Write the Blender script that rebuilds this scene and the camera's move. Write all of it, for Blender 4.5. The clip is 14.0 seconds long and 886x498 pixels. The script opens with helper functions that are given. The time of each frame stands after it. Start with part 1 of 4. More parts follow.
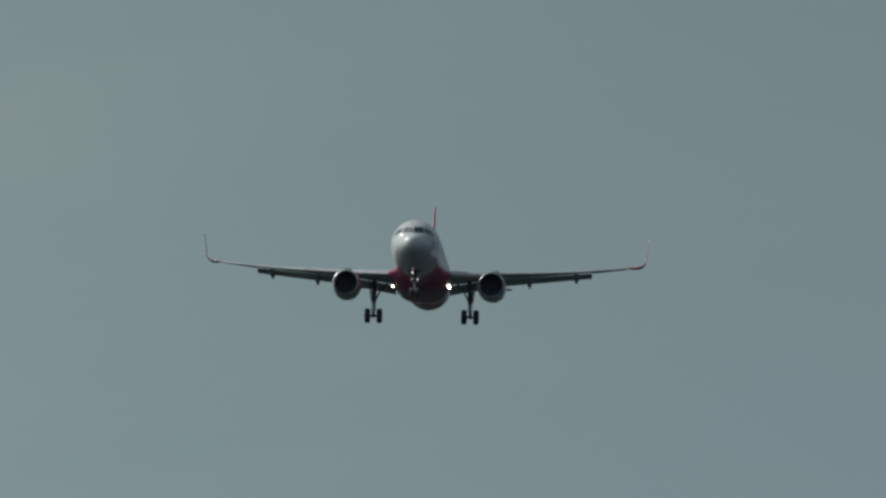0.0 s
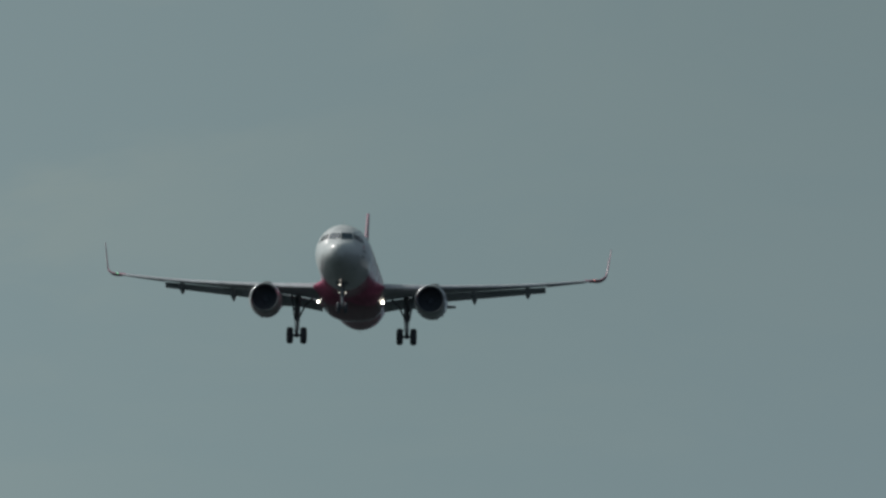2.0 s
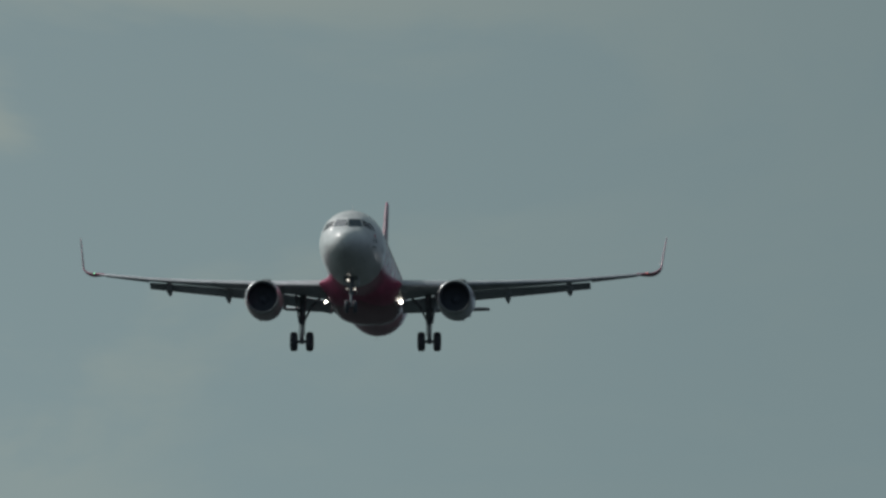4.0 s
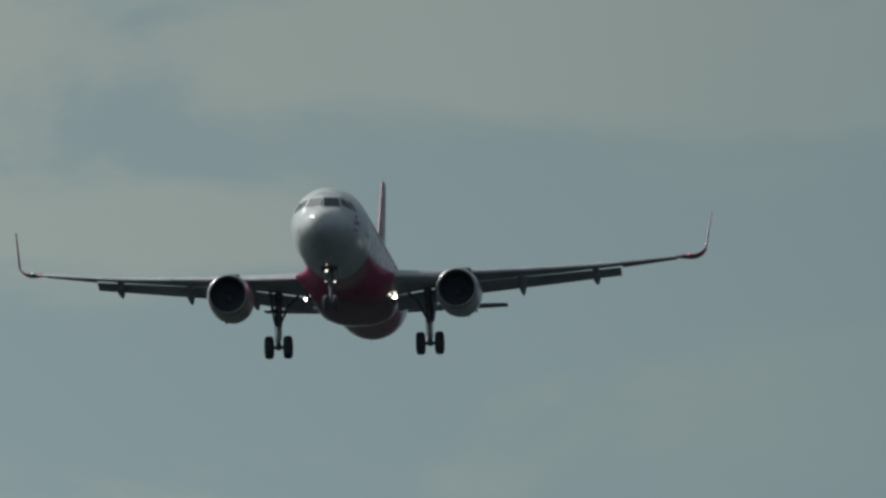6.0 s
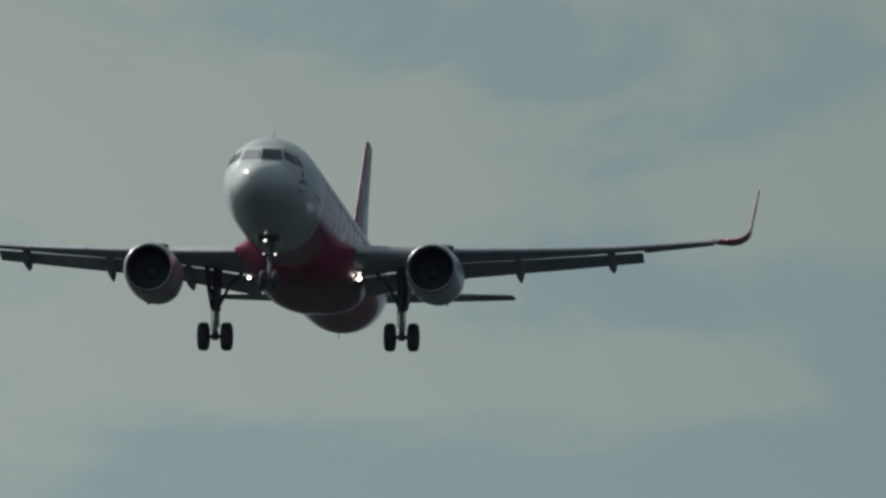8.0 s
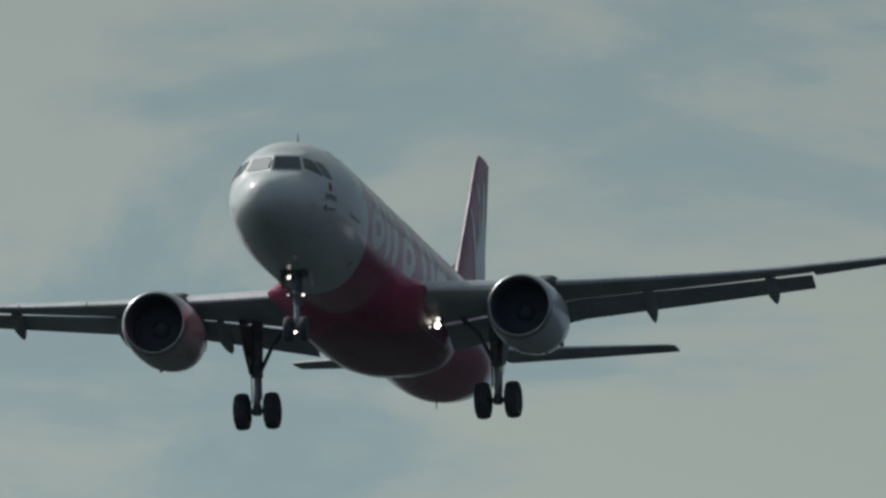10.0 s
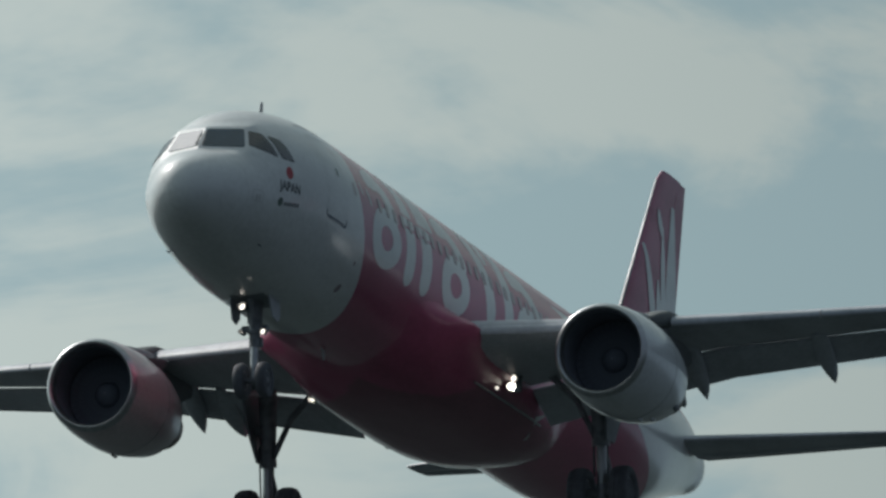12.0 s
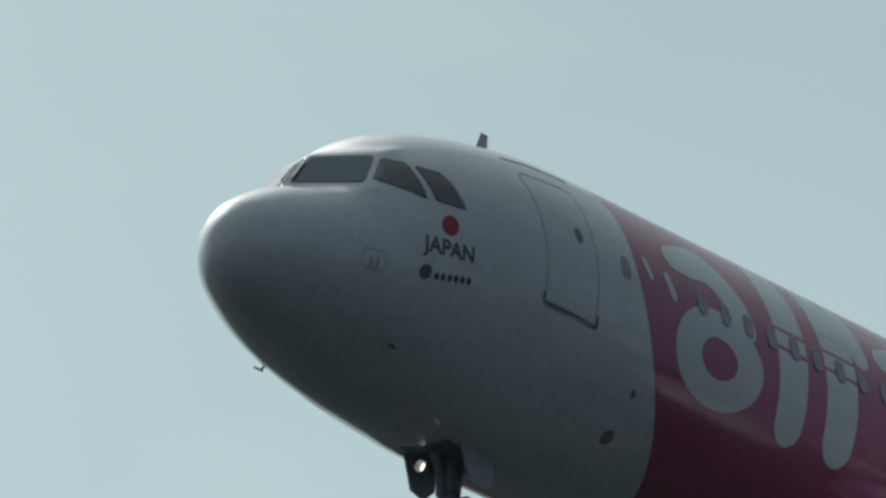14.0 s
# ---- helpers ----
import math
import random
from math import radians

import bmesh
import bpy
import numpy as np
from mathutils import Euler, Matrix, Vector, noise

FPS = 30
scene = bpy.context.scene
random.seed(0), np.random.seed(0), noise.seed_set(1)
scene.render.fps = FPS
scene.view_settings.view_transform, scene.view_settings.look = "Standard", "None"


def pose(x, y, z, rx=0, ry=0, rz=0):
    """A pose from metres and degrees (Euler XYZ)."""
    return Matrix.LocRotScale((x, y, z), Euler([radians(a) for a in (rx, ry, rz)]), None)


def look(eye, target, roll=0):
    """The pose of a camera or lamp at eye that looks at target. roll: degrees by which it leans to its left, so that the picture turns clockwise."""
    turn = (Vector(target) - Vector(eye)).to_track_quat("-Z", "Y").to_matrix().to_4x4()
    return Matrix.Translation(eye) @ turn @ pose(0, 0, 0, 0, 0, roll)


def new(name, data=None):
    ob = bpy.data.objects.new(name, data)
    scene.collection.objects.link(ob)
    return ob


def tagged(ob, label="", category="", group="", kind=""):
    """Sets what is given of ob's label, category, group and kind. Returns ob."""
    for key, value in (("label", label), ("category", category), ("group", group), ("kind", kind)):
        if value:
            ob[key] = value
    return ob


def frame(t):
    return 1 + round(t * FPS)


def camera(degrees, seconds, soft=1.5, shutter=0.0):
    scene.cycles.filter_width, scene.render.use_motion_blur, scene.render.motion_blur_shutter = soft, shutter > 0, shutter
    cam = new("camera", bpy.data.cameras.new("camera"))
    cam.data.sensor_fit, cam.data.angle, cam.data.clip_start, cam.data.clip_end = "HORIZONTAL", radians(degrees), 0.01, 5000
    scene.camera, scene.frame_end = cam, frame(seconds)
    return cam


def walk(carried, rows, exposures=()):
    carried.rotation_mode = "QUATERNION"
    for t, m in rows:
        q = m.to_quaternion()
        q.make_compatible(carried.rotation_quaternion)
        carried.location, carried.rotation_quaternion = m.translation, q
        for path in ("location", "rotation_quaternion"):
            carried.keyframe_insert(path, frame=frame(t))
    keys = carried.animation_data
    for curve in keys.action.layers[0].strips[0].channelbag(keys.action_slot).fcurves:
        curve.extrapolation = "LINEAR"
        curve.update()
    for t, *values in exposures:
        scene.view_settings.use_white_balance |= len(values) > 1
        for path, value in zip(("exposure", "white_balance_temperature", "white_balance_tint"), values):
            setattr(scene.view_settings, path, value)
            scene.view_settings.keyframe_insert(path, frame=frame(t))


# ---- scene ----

# The camera stands on the ground beside the approach and is panned by hand.
cam = camera(3.5047, 14.0, soft=2.8)

CAMERA_PATH = [  # seconds, pan, tilt, roll
    (0.0, -5.3216, 5.7568, 0.007),
    (0.5, -5.3829, 5.8275, 0.022),
    (1.0, -5.4856, 6.0383, 0.009),
    (1.5, -5.6506, 6.0699, 0.041),
    (2.0, -5.7999, 6.0678, 0.037),
    (2.2, -5.9000, 6.0708, 0.043),
    (2.5, -6.0412, 6.1187, 0.039),
    (2.8, -6.1888, 6.1689, 0.036),
    (3.1, -6.3431, 6.2214, 0.032),
    (3.4, -6.5046, 6.2766, 0.028),
    (3.7, -6.6738, 6.3346, 0.025),
    (4.0, -6.8513, 6.3955, 0.021),
    (4.3, -7.0378, 6.4596, 0.017),
    (4.5, -7.1393, 6.4537, 0.022),
    (5.0, -7.3723, 6.5206, 0.086),
    (5.5, -7.7509, 6.6768, 0.023),
    (6.0, -8.1832, 6.8407, -0.060),
    (6.5, -8.6082, 7.0874, -0.063),
    (7.0, -8.9478, 7.1268, -0.060),
    (7.5, -9.4382, 7.2337, 0.077),
    (8.0, -10.0668, 7.4301, 0.182),
    (8.5, -10.6942, 7.6102, 0.105),
    (9.0, -11.5767, 8.0403, -0.104),
    (9.2, -12.0411, 8.1942, -0.077),
    (9.5, -12.5899, 8.3729, -0.102),
    (9.8, -13.1924, 8.5691, -0.128),
    (10.1, -13.8565, 8.7852, -0.153),
    (10.4, -14.5914, 9.0239, -0.178),
    (10.7, -15.4084, 9.2883, -0.203),
    (11.0, -16.3208, 9.5821, -0.229),
    (11.3, -17.3455, 9.9099, -0.254),
    (11.5, -18.0359, 10.1923, -0.228),
    (12.0, -20.1331, 10.9048, -0.144),
    (12.5, -23.2407, 11.7463, -0.133),
    (13.0, -27.1193, 12.6772, 0.037),
    (13.5, -31.7006, 13.8924, 0.141),
    (14.0, -37.8763, 15.9687, 0.178),
]

EXPOSURES = [(0.0, -0.15), (9.2, -0.15), (11.3, 0.22), (14.0, 0.22)]
walk(cam, [(t, pose(0, 0, 1.7, 90 + tilt, 0, -pan) @ pose(0, 0, 0, 0, 0, roll)) for t, pan, tilt, roll in CAMERA_PATH], EXPOSURES)

FLIGHT = [  # seconds, place of the nose tip, heading, pitch, bank
    (0.0, -107.45, 1127.76, 116.90, 2.791, 2.397, -1.232),
    (0.5, -107.45, 1092.64, 114.59, 2.868, 2.367, -1.235),
    (1.0, -107.45, 1057.49, 112.28, 2.969, 2.345, -1.151),
    (1.5, -107.45, 1022.31, 109.96, 3.062, 2.391, -1.199),
    (2.0, -107.45, 987.11, 107.64, 3.128, 2.522, -1.090),
    (2.2, -107.45, 973.02, 106.72, 3.157, 2.570, -1.026),
    (2.5, -107.45, 951.87, 105.32, 3.168, 2.593, -0.916),
    (2.8, -107.45, 930.72, 103.93, 3.179, 2.617, -0.805),
    (3.1, -107.45, 909.56, 102.54, 3.191, 2.640, -0.694),
    (3.4, -107.45, 888.38, 101.14, 3.202, 2.663, -0.583),
    (3.7, -107.45, 867.20, 99.75, 3.213, 2.686, -0.472),
    (4.0, -107.45, 846.00, 98.35, 3.225, 2.709, -0.361),
    (4.3, -107.45, 824.80, 96.96, 3.236, 2.732, -0.250),
    (4.5, -107.45, 810.66, 96.03, 3.232, 2.720, -0.253),
    (5.0, -107.45, 775.28, 93.70, 3.276, 2.627, -0.304),
    (5.5, -107.45, 739.88, 91.37, 3.257, 2.599, 0.324),
    (6.0, -107.45, 704.45, 89.04, 3.216, 2.511, 1.041),
    (6.5, -107.45, 668.99, 86.70, 3.292, 2.493, 1.321),
    (7.0, -107.45, 633.50, 84.37, 3.366, 2.592, 1.048),
    (7.5, -107.45, 597.99, 82.03, 3.434, 2.683, -0.051),
    (8.0, -107.45, 562.44, 79.69, 3.416, 2.617, -0.938),
    (8.5, -107.45, 526.87, 77.35, 3.274, 2.449, -0.536),
    (9.0, -107.45, 491.27, 75.00, 2.976, 2.295, 0.632),
    (9.2, -107.45, 477.03, 74.07, 2.902, 2.208, 0.760),
    (9.5, -107.45, 455.65, 72.66, 2.822, 2.140, 0.837),
    (9.8, -107.45, 434.25, 71.25, 2.742, 2.072, 0.913),
    (10.1, -107.45, 412.85, 69.84, 2.662, 2.003, 0.989),
    (10.4, -107.45, 391.44, 68.43, 2.582, 1.935, 1.065),
    (10.7, -107.45, 370.02, 67.02, 2.502, 1.867, 1.142),
    (11.0, -107.45, 348.59, 65.61, 2.422, 1.799, 1.218),
    (11.3, -107.45, 327.15, 64.20, 2.342, 1.730, 1.294),
    (11.5, -107.45, 312.85, 63.26, 2.408, 1.690, 1.129),
    (12.0, -107.45, 277.08, 60.91, 2.620, 1.773, 0.490),
    (12.5, -107.45, 241.29, 58.55, 2.620, 2.145, 0.156),
    (13.0, -107.45, 205.46, 56.19, 2.945, 2.426, -0.378),
    (13.5, -107.45, 169.61, 53.83, 3.097, 2.680, -0.735),
    (14.0, -107.45, 133.73, 51.47, 3.171, 2.810, -0.743),
]

# ---- light: hazy sky, sun high beside the approach ----
SUN_AZ, SUN_EL = radians(-69), radians(42)      # azimuth from +Y towards +X
sun_way = Vector((math.sin(SUN_AZ) * math.cos(SUN_EL), math.cos(SUN_AZ) * math.cos(SUN_EL), math.sin(SUN_EL)))
sun_data = bpy.data.lights.new("sun", "SUN")
sun_data.energy, sun_data.angle, sun_data.color = 2.15, radians(1.0), (1.0, 0.96, 0.91)
sun = new("sun", sun_data)
sun.matrix_world = look(sun_way * 100, (0, 0, 0))


class Nodes:
    """Small helper to write node trees in one line a node."""

    def __init__(self, tree):
        self.tree = tree
        tree.nodes.clear()

    def add(self, kind, inputs=None, **settings):
        n = self.tree.nodes.new(kind)
        for key, value in settings.items():
            setattr(n, key, value)
        for key, value in (inputs or {}).items():
            if isinstance(value, bpy.types.NodeSocket):
                self.tree.links.new(value, n.inputs[key])
            else:
                n.inputs[key].default_value = value
        return n

    def math(self, operation, a, b=0.0, clamp=False):
        return self.add("ShaderNodeMath", {0: a, 1: b}, operation=operation, use_clamp=clamp).outputs[0]

    def ramp(self, fac, stops, smooth=True):
        n = self.add("ShaderNodeValToRGB", {0: fac})
        n.color_ramp.interpolation = "EASE" if smooth else "LINEAR"
        while len(n.color_ramp.elements) < len(stops):
            n.color_ramp.elements.new(0.5)
        for e, (place, c) in zip(n.color_ramp.elements, stops):
            e.position = place
            e.color = (*c, 1) if isinstance(c, tuple) else (c, c, c, 1)
        return n.outputs[0]

    def mix(self, fac, a, b, blend="MIX"):
        n = self.add("ShaderNodeMix", {0: fac, 6: a, 7: b}, data_type="RGBA", blend_type=blend)
        return n.outputs[2]


CLOUDS = [
    (-8.9, 6.97, 0.45, 0.18, 1.0), (-6.6, 7.5, 1.2, 0.16, 0.7), (-8.6, 7.75, 1.6, 0.30, 1.0), (-7.8, 6.9, 0.9, 0.35, -1.0),
    (-9.74, 8.1, 0.28, 0.1, -1.0), (-9.2, 6.87, 0.7, 0.14, 1.0), (-9.4, 6.35, 1.4, 0.2, -1.0), (-10.0, 8.78, 0.35, 0.15, -0.7), (-12.9, 7.35, 0.9, 0.30, 0.9), (-11.1, 8.62, 0.6, 0.22, 1.1),
    (-12.0, 7.9, 1.3, 0.7, 0.8), (-17.2, 10.2, 1.9, 0.19, 2.0), (-18.1, 10.74, 2.6, 0.24, -2.0), (-17.3, 9.5, 2.0, 0.25, -0.5),
    (-24.58, 12.36, 0.42, 0.28, -2.2), (-23.55, 12.62, 0.40, 0.28, 1.2), (-22.9, 12.25, 0.5, 0.25, 0.5), (-24.5, 11.7, 0.9, 0.42, 1.5), (-23.1, 12.62, 0.7, 0.2, 1.2), (-22.4, 11.95, 0.5, 0.15, -0.3),
    (-28.5, 12.16, 0.42, 0.12, 1.6), (-27.7, 12.75, 0.6, 0.22, -1.2), (-26.8, 13.1, 1.8, 0.6, -1.4), (-28.8, 12.87, 0.8, 0.2, -1.6), (-26.0, 13.42, 0.7, 0.16, -1.2),
    (-32.5, 14.78, 1.1, 0.18, 1.4), (-30.3, 14.14, 0.4, 0.19, 1.5), (-32.6, 14.25, 1.1, 0.18, -0.8), (-36.8, 16.0, 1.6, 1.2, -1.8),
    (-19.3, 9.45, 1.0, 0.32, -1.5), (-19.5, 11.05, 0.6, 0.25, -1.5), (-17.6, 11.15, 0.8, 0.15, -1.2), (-19.7, 10.55, 0.45, 0.18, -1.2), (-19.0, 11.6, 0.9, 0.28, 1.5),
    (-10.3, 7.72, 0.5, 0.18, 0.8), (-33.1, 14.75, 0.8, 0.15, 0.8)]


def build_sky():
    world = bpy.data.worlds.new("sky")
    scene.world = world
    world.use_nodes = True
    n = Nodes(world.node_tree)
    sky = n.add("ShaderNodeTexSky", sky_type="NISHITA", sun_disc=False, sun_elevation=SUN_EL, sun_rotation=SUN_AZ, air_density=1.2, dust_density=3.0, ozone_density=1.5)
    way = n.add("ShaderNodeTexCoord").outputs["Generated"]
    near_sun = n.add("ShaderNodeVectorMath", {0: way, 1: sun_way}, operation="DOT_PRODUCT").outputs["Value"]
    # thin milky haze, brighter towards the sun
    half = n.math("ADD", n.math("MULTIPLY", near_sun, 0.5), 0.5)
    haze = n.ramp(half, [(0.0, (0.158, 0.200, 0.256)), (0.2, (0.152, 0.194, 0.250)), (0.36, (0.124, 0.162, 0.214)), (0.62, (0.1831, 0.2497, 0.3051)), (0.6978, (0.1975, 0.2718, 0.2885)), (0.7135, (0.2164, 0.294, 0.3107)), (0.7446, (0.2370, 0.3160, 0.3350)), (0.7852, (0.2146, 0.2962, 0.3177)), (0.8216, (0.2704, 0.3735, 0.3992)), (0.8431, (0.2747, 0.3752, 0.3967)), (0.8669, (0.352, 0.4679, 0.4937)), (0.8991, (0.3692, 0.4894, 0.5108)), (0.94, (0.55, 0.68, 0.7)), (0.972, (1.3, 1.4, 1.4)), (1.0, (4.0, 4.0, 3.9))], False)
    xyz = n.add("ShaderNodeSeparateXYZ", {0: way}).outputs
    east = n.math("MULTIPLY", n.math("ARCTAN2", xyz[0], xyz[1]), 180 / math.pi)
    high = n.math("MULTIPLY", n.math("ARCSINE", xyz[2]), 180 / math.pi)
    level = n.math("ADD", n.math("MULTIPLY", n.math("SUBTRACT", half, 0.6975), 50.9), 5.76)
    sink = n.math("MINIMUM", n.math("MAXIMUM", n.math("SUBTRACT", level, high), -3.0), 3.0)
    thick = n.math("ADD", n.math("MULTIPLY", sink, 0.075), 1.03)
    # drifting bands of soft cloud, flattened towards the horizon
    stretch = n.add("ShaderNodeMapping", {0: way, 1: (0.31, 0.12, 0.05), 3: (20, 20, 52)}).outputs[0]
    big = n.add("ShaderNodeTexNoise", {"Vector": stretch, "Scale": 1.1, "Detail": 6.0, "Roughness": 0.55, "Distortion": 0.7}).outputs[0]
    fine = n.add("ShaderNodeTexNoise", {"Vector": stretch, "Scale": 5.5, "Detail": 4.0, "Roughness": 0.55}).outputs[0]
    body = n.math("ADD", n.math("MULTIPLY", big, 0.85), n.math("MULTIPLY", fine, 0.15))
    # where the cloud thickens (+) and opens (-): azimuth, elevation, half widths in degrees, amount
    spot = n.add("ShaderNodeCombineXYZ", {0: east, 1: high}).outputs[0]
    for az, el, wide, tall, more in CLOUDS:
        away = n.add("ShaderNodeVectorMath", {0: spot, 1: (1 / wide, 1 / tall, 0), 2: (-az / wide, -el / tall, 0)}, operation="MULTIPLY_ADD").outputs[0]
        square = n.add("ShaderNodeVectorMath", {0: away, 1: away}, operation="DOT_PRODUCT").outputs["Value"]
        body = n.add("ShaderNodeMath", {0: n.math("POWER", 0.3679, square), 1: 0.13 * more, 2: body}, operation="MULTIPLY_ADD").outputs[0]
    mask = n.ramp(body, [(0.42, 0.0), (0.58, 1.0)])
    cover = n.ramp(half, [(0.6443, 0.10), (0.7056, 0.12), (0.7215, 0.72), (0.7674, 0.80), (0.7867, 0.72), (0.8053, 0.85), (0.8491, 0.9), (0.8829, 0.72), (0.8944, 0.10)], False)
    amount = n.math("MULTIPLY", mask, cover)
    cloud = n.ramp(half, [(0.36, (0.108, 0.1296, 0.144)), (0.62, (0.2108, 0.2552, 0.2552)), (0.6978, (0.2607, 0.3162, 0.2996)), (0.7446, (0.3500, 0.3930, 0.3540)), (0.7852, (0.3348, 0.3735, 0.3477)), (0.8216, (0.455, 0.5151, 0.4937)), (0.8669, (0.5409, 0.5838, 0.5495)), (0.8991, (0.4722, 0.5752, 0.5838)), (0.94, (0.65, 0.75, 0.76)), (1.0, (3.0, 3.0, 2.9))], False)
    veil = n.mix(1.0, n.mix(amount, haze, cloud), n.add("ShaderNodeCombineColor", {0: thick, 1: thick, 2: thick}).outputs[0], "MULTIPLY")
    clear = n.mix(1.0, sky.outputs[0], (0.05, 0.05, 0.05, 1), "MULTIPLY")
    n.add("ShaderNodeOutputWorld", {0: n.add("ShaderNodeBackground", {0: n.mix(0.94, clear, veil), 1: 1.0}).outputs[0]})


build_sky()


# ---- materials ----
def material(name, build):
    m = bpy.data.materials.new(name)
    m.use_nodes = True
    n = Nodes(m.node_tree)
    shader = n.add("ShaderNodeBsdfPrincipled")
    n.add("ShaderNodeOutputMaterial", {0: shader.outputs[0]})
    build(n, shader)
    return m


def socket(n, shader, key, value):
    if isinstance(value, bpy.types.NodeSocket):
        n.tree.links.new(value, shader.inputs[key])
    else:
        shader.inputs[key].default_value = value


def weathered(n, shader, colour, rough, dirt=0.25, scale=0.8, coat=0.0, streak=(1, 0.25, 1), metal=0.0, bump=0.0):
    """Paint or metal with grime in streaks along the airflow and a fine mottle."""
    place = n.add("ShaderNodeTexCoord").outputs["Object"]
    along = n.add("ShaderNodeMapping", {0: place, 3: streak}).outputs[0]
    grime = n.add("ShaderNodeTexNoise", {"Vector": along, "Scale": scale, "Detail": 6.0, "Roughness": 0.6}).outputs[0]
    grain = n.add("ShaderNodeTexNoise", {"Vector": place, "Scale": 9.0, "Detail": 4.0}).outputs[0]
    worn = n.ramp(n.math("ADD", n.math("MULTIPLY", grime, 0.7), n.math("MULTIPLY", grain, 0.3)), [(0.35, 1.0 - dirt), (0.62, 1.0)])
    base = colour if isinstance(colour, bpy.types.NodeSocket) else (*colour, 1)
    socket(n, shader, "Base Color", n.mix(1.0, base, worn, "MULTIPLY"))
    socket(n, shader, "Roughness", n.math("ADD", rough, n.math("MULTIPLY", n.math("SUBTRACT", 0.5, grime), 0.25), True))
    socket(n, shader, "Metallic", metal)
    socket(n, shader, "Coat Weight", coat)
    socket(n, shader, "Coat Roughness", 0.14)
    if bump:
        socket(n, shader, "Normal", n.add("ShaderNodeBump", {"Strength": bump, "Distance": 0.01, "Height": grain}).outputs[0])


WHITE, RED, GREY = (0.66, 0.68, 0.68), (0.41, 0.092, 0.172), (0.47, 0.495, 0.53)


def livery(n, shader):
    """White nose, red body from behind the front door, white tail cone."""
    place = n.add("ShaderNodeTexCoord").outputs["Object"]
    xyz = n.add("ShaderNodeSeparateXYZ", {0: place}).outputs
    aft = n.math("MULTIPLY", xyz[1], -1.0)
    low = n.math("MAXIMUM", n.math("SUBTRACT", 0.95, xyz[2]), 0.0)
    front = n.math("ADD", 6.25, n.math("MULTIPLY", n.math("MULTIPLY", low, low), 0.21))
    rear = n.math("SUBTRACT", 25.5, n.math("MULTIPLY", n.math("MINIMUM", xyz[2], 1.2), 3.7))
    behind = n.math("GREATER_THAN", aft, front)
    before = n.math("LESS_THAN", aft, rear)
    top = n.math("GREATER_THAN", xyz[2], 1.2)
    is_red = n.math("MULTIPLY", behind, n.math("MAXIMUM", before, top))
    paint = n.mix(is_red, (*WHITE, 1), (*RED, 1))
    # faint panel joints round the body
    ring = n.math("PINGPONG", n.math("ADD", aft, 0.37), 0.8)
    joint = n.ramp(ring, [(0.0, 0.86), (0.012, 1.0)], False)
    weathered(n, shader, n.mix(1.0, paint, joint, "MULTIPLY"), 0.46, dirt=0.18, scale=0.7, coat=0.75)
    socket(n, shader, "Specular IOR Level", 0.15)


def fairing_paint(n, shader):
    """Red like the body, a darker red with a ragged edge under the middle, swept back to the sides."""
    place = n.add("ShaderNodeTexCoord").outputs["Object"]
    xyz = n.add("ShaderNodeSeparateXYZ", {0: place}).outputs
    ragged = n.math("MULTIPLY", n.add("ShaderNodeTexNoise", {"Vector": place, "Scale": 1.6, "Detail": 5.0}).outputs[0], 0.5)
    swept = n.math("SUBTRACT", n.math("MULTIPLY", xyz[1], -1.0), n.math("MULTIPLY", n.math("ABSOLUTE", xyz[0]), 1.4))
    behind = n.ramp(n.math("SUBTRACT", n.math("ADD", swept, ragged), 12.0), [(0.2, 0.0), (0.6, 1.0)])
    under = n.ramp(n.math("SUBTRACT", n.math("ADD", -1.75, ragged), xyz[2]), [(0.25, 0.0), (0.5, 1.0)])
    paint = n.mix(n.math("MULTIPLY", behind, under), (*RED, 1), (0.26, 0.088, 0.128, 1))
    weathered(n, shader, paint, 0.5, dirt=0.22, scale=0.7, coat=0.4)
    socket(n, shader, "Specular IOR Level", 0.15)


def flat(colour, rough, metal=0.0, dirt=0.2, coat=0.0, bump=0.0, scale=0.8):
    return lambda n, shader: weathered(n, shader, colour, rough, dirt, scale, coat, metal=metal, bump=bump)


def glow(colour, strength):
    def build(n, shader):
        shader.inputs["Base Color"].default_value = (0.8, 0.8, 0.8, 1)
        shader.inputs["Emission Color"].default_value = (*colour, 1)
        shader.inputs["Emission Strength"].default_value = strength
    return build


def tinted_glass(colour):
    def build(n, shader):
        weathered(n, shader, colour, 0.10, dirt=0.2, scale=2.0)
        socket(n, shader, "IOR", 1.75)
    return build


def meadow(n, shader):
    place = n.add("ShaderNodeTexCoord").outputs["Object"]
    wide = n.add("ShaderNodeTexNoise", {"Vector": place, "Scale": 0.012, "Detail": 6.0}).outputs[0]
    fine = n.add("ShaderNodeTexNoise", {"Vector": place, "Scale": 1.5, "Detail": 6.0}).outputs[0]
    tone = n.math("ADD", n.math("MULTIPLY", wide, 0.6), n.math("MULTIPLY", fine, 0.4))
    socket(n, shader, "Base Color", n.ramp(tone, [(0.35, (0.018, 0.024, 0.025)), (0.5, (0.024, 0.032, 0.034)), (0.66, (0.034, 0.043, 0.045))]))
    socket(n, shader, "Roughness", 1.0)
    socket(n, shader, "Specular IOR Level", 0.05)
    socket(n, shader, "Normal", n.add("ShaderNodeBump", {"Strength": 0.6, "Distance": 0.05, "Height": fine}).outputs[0])


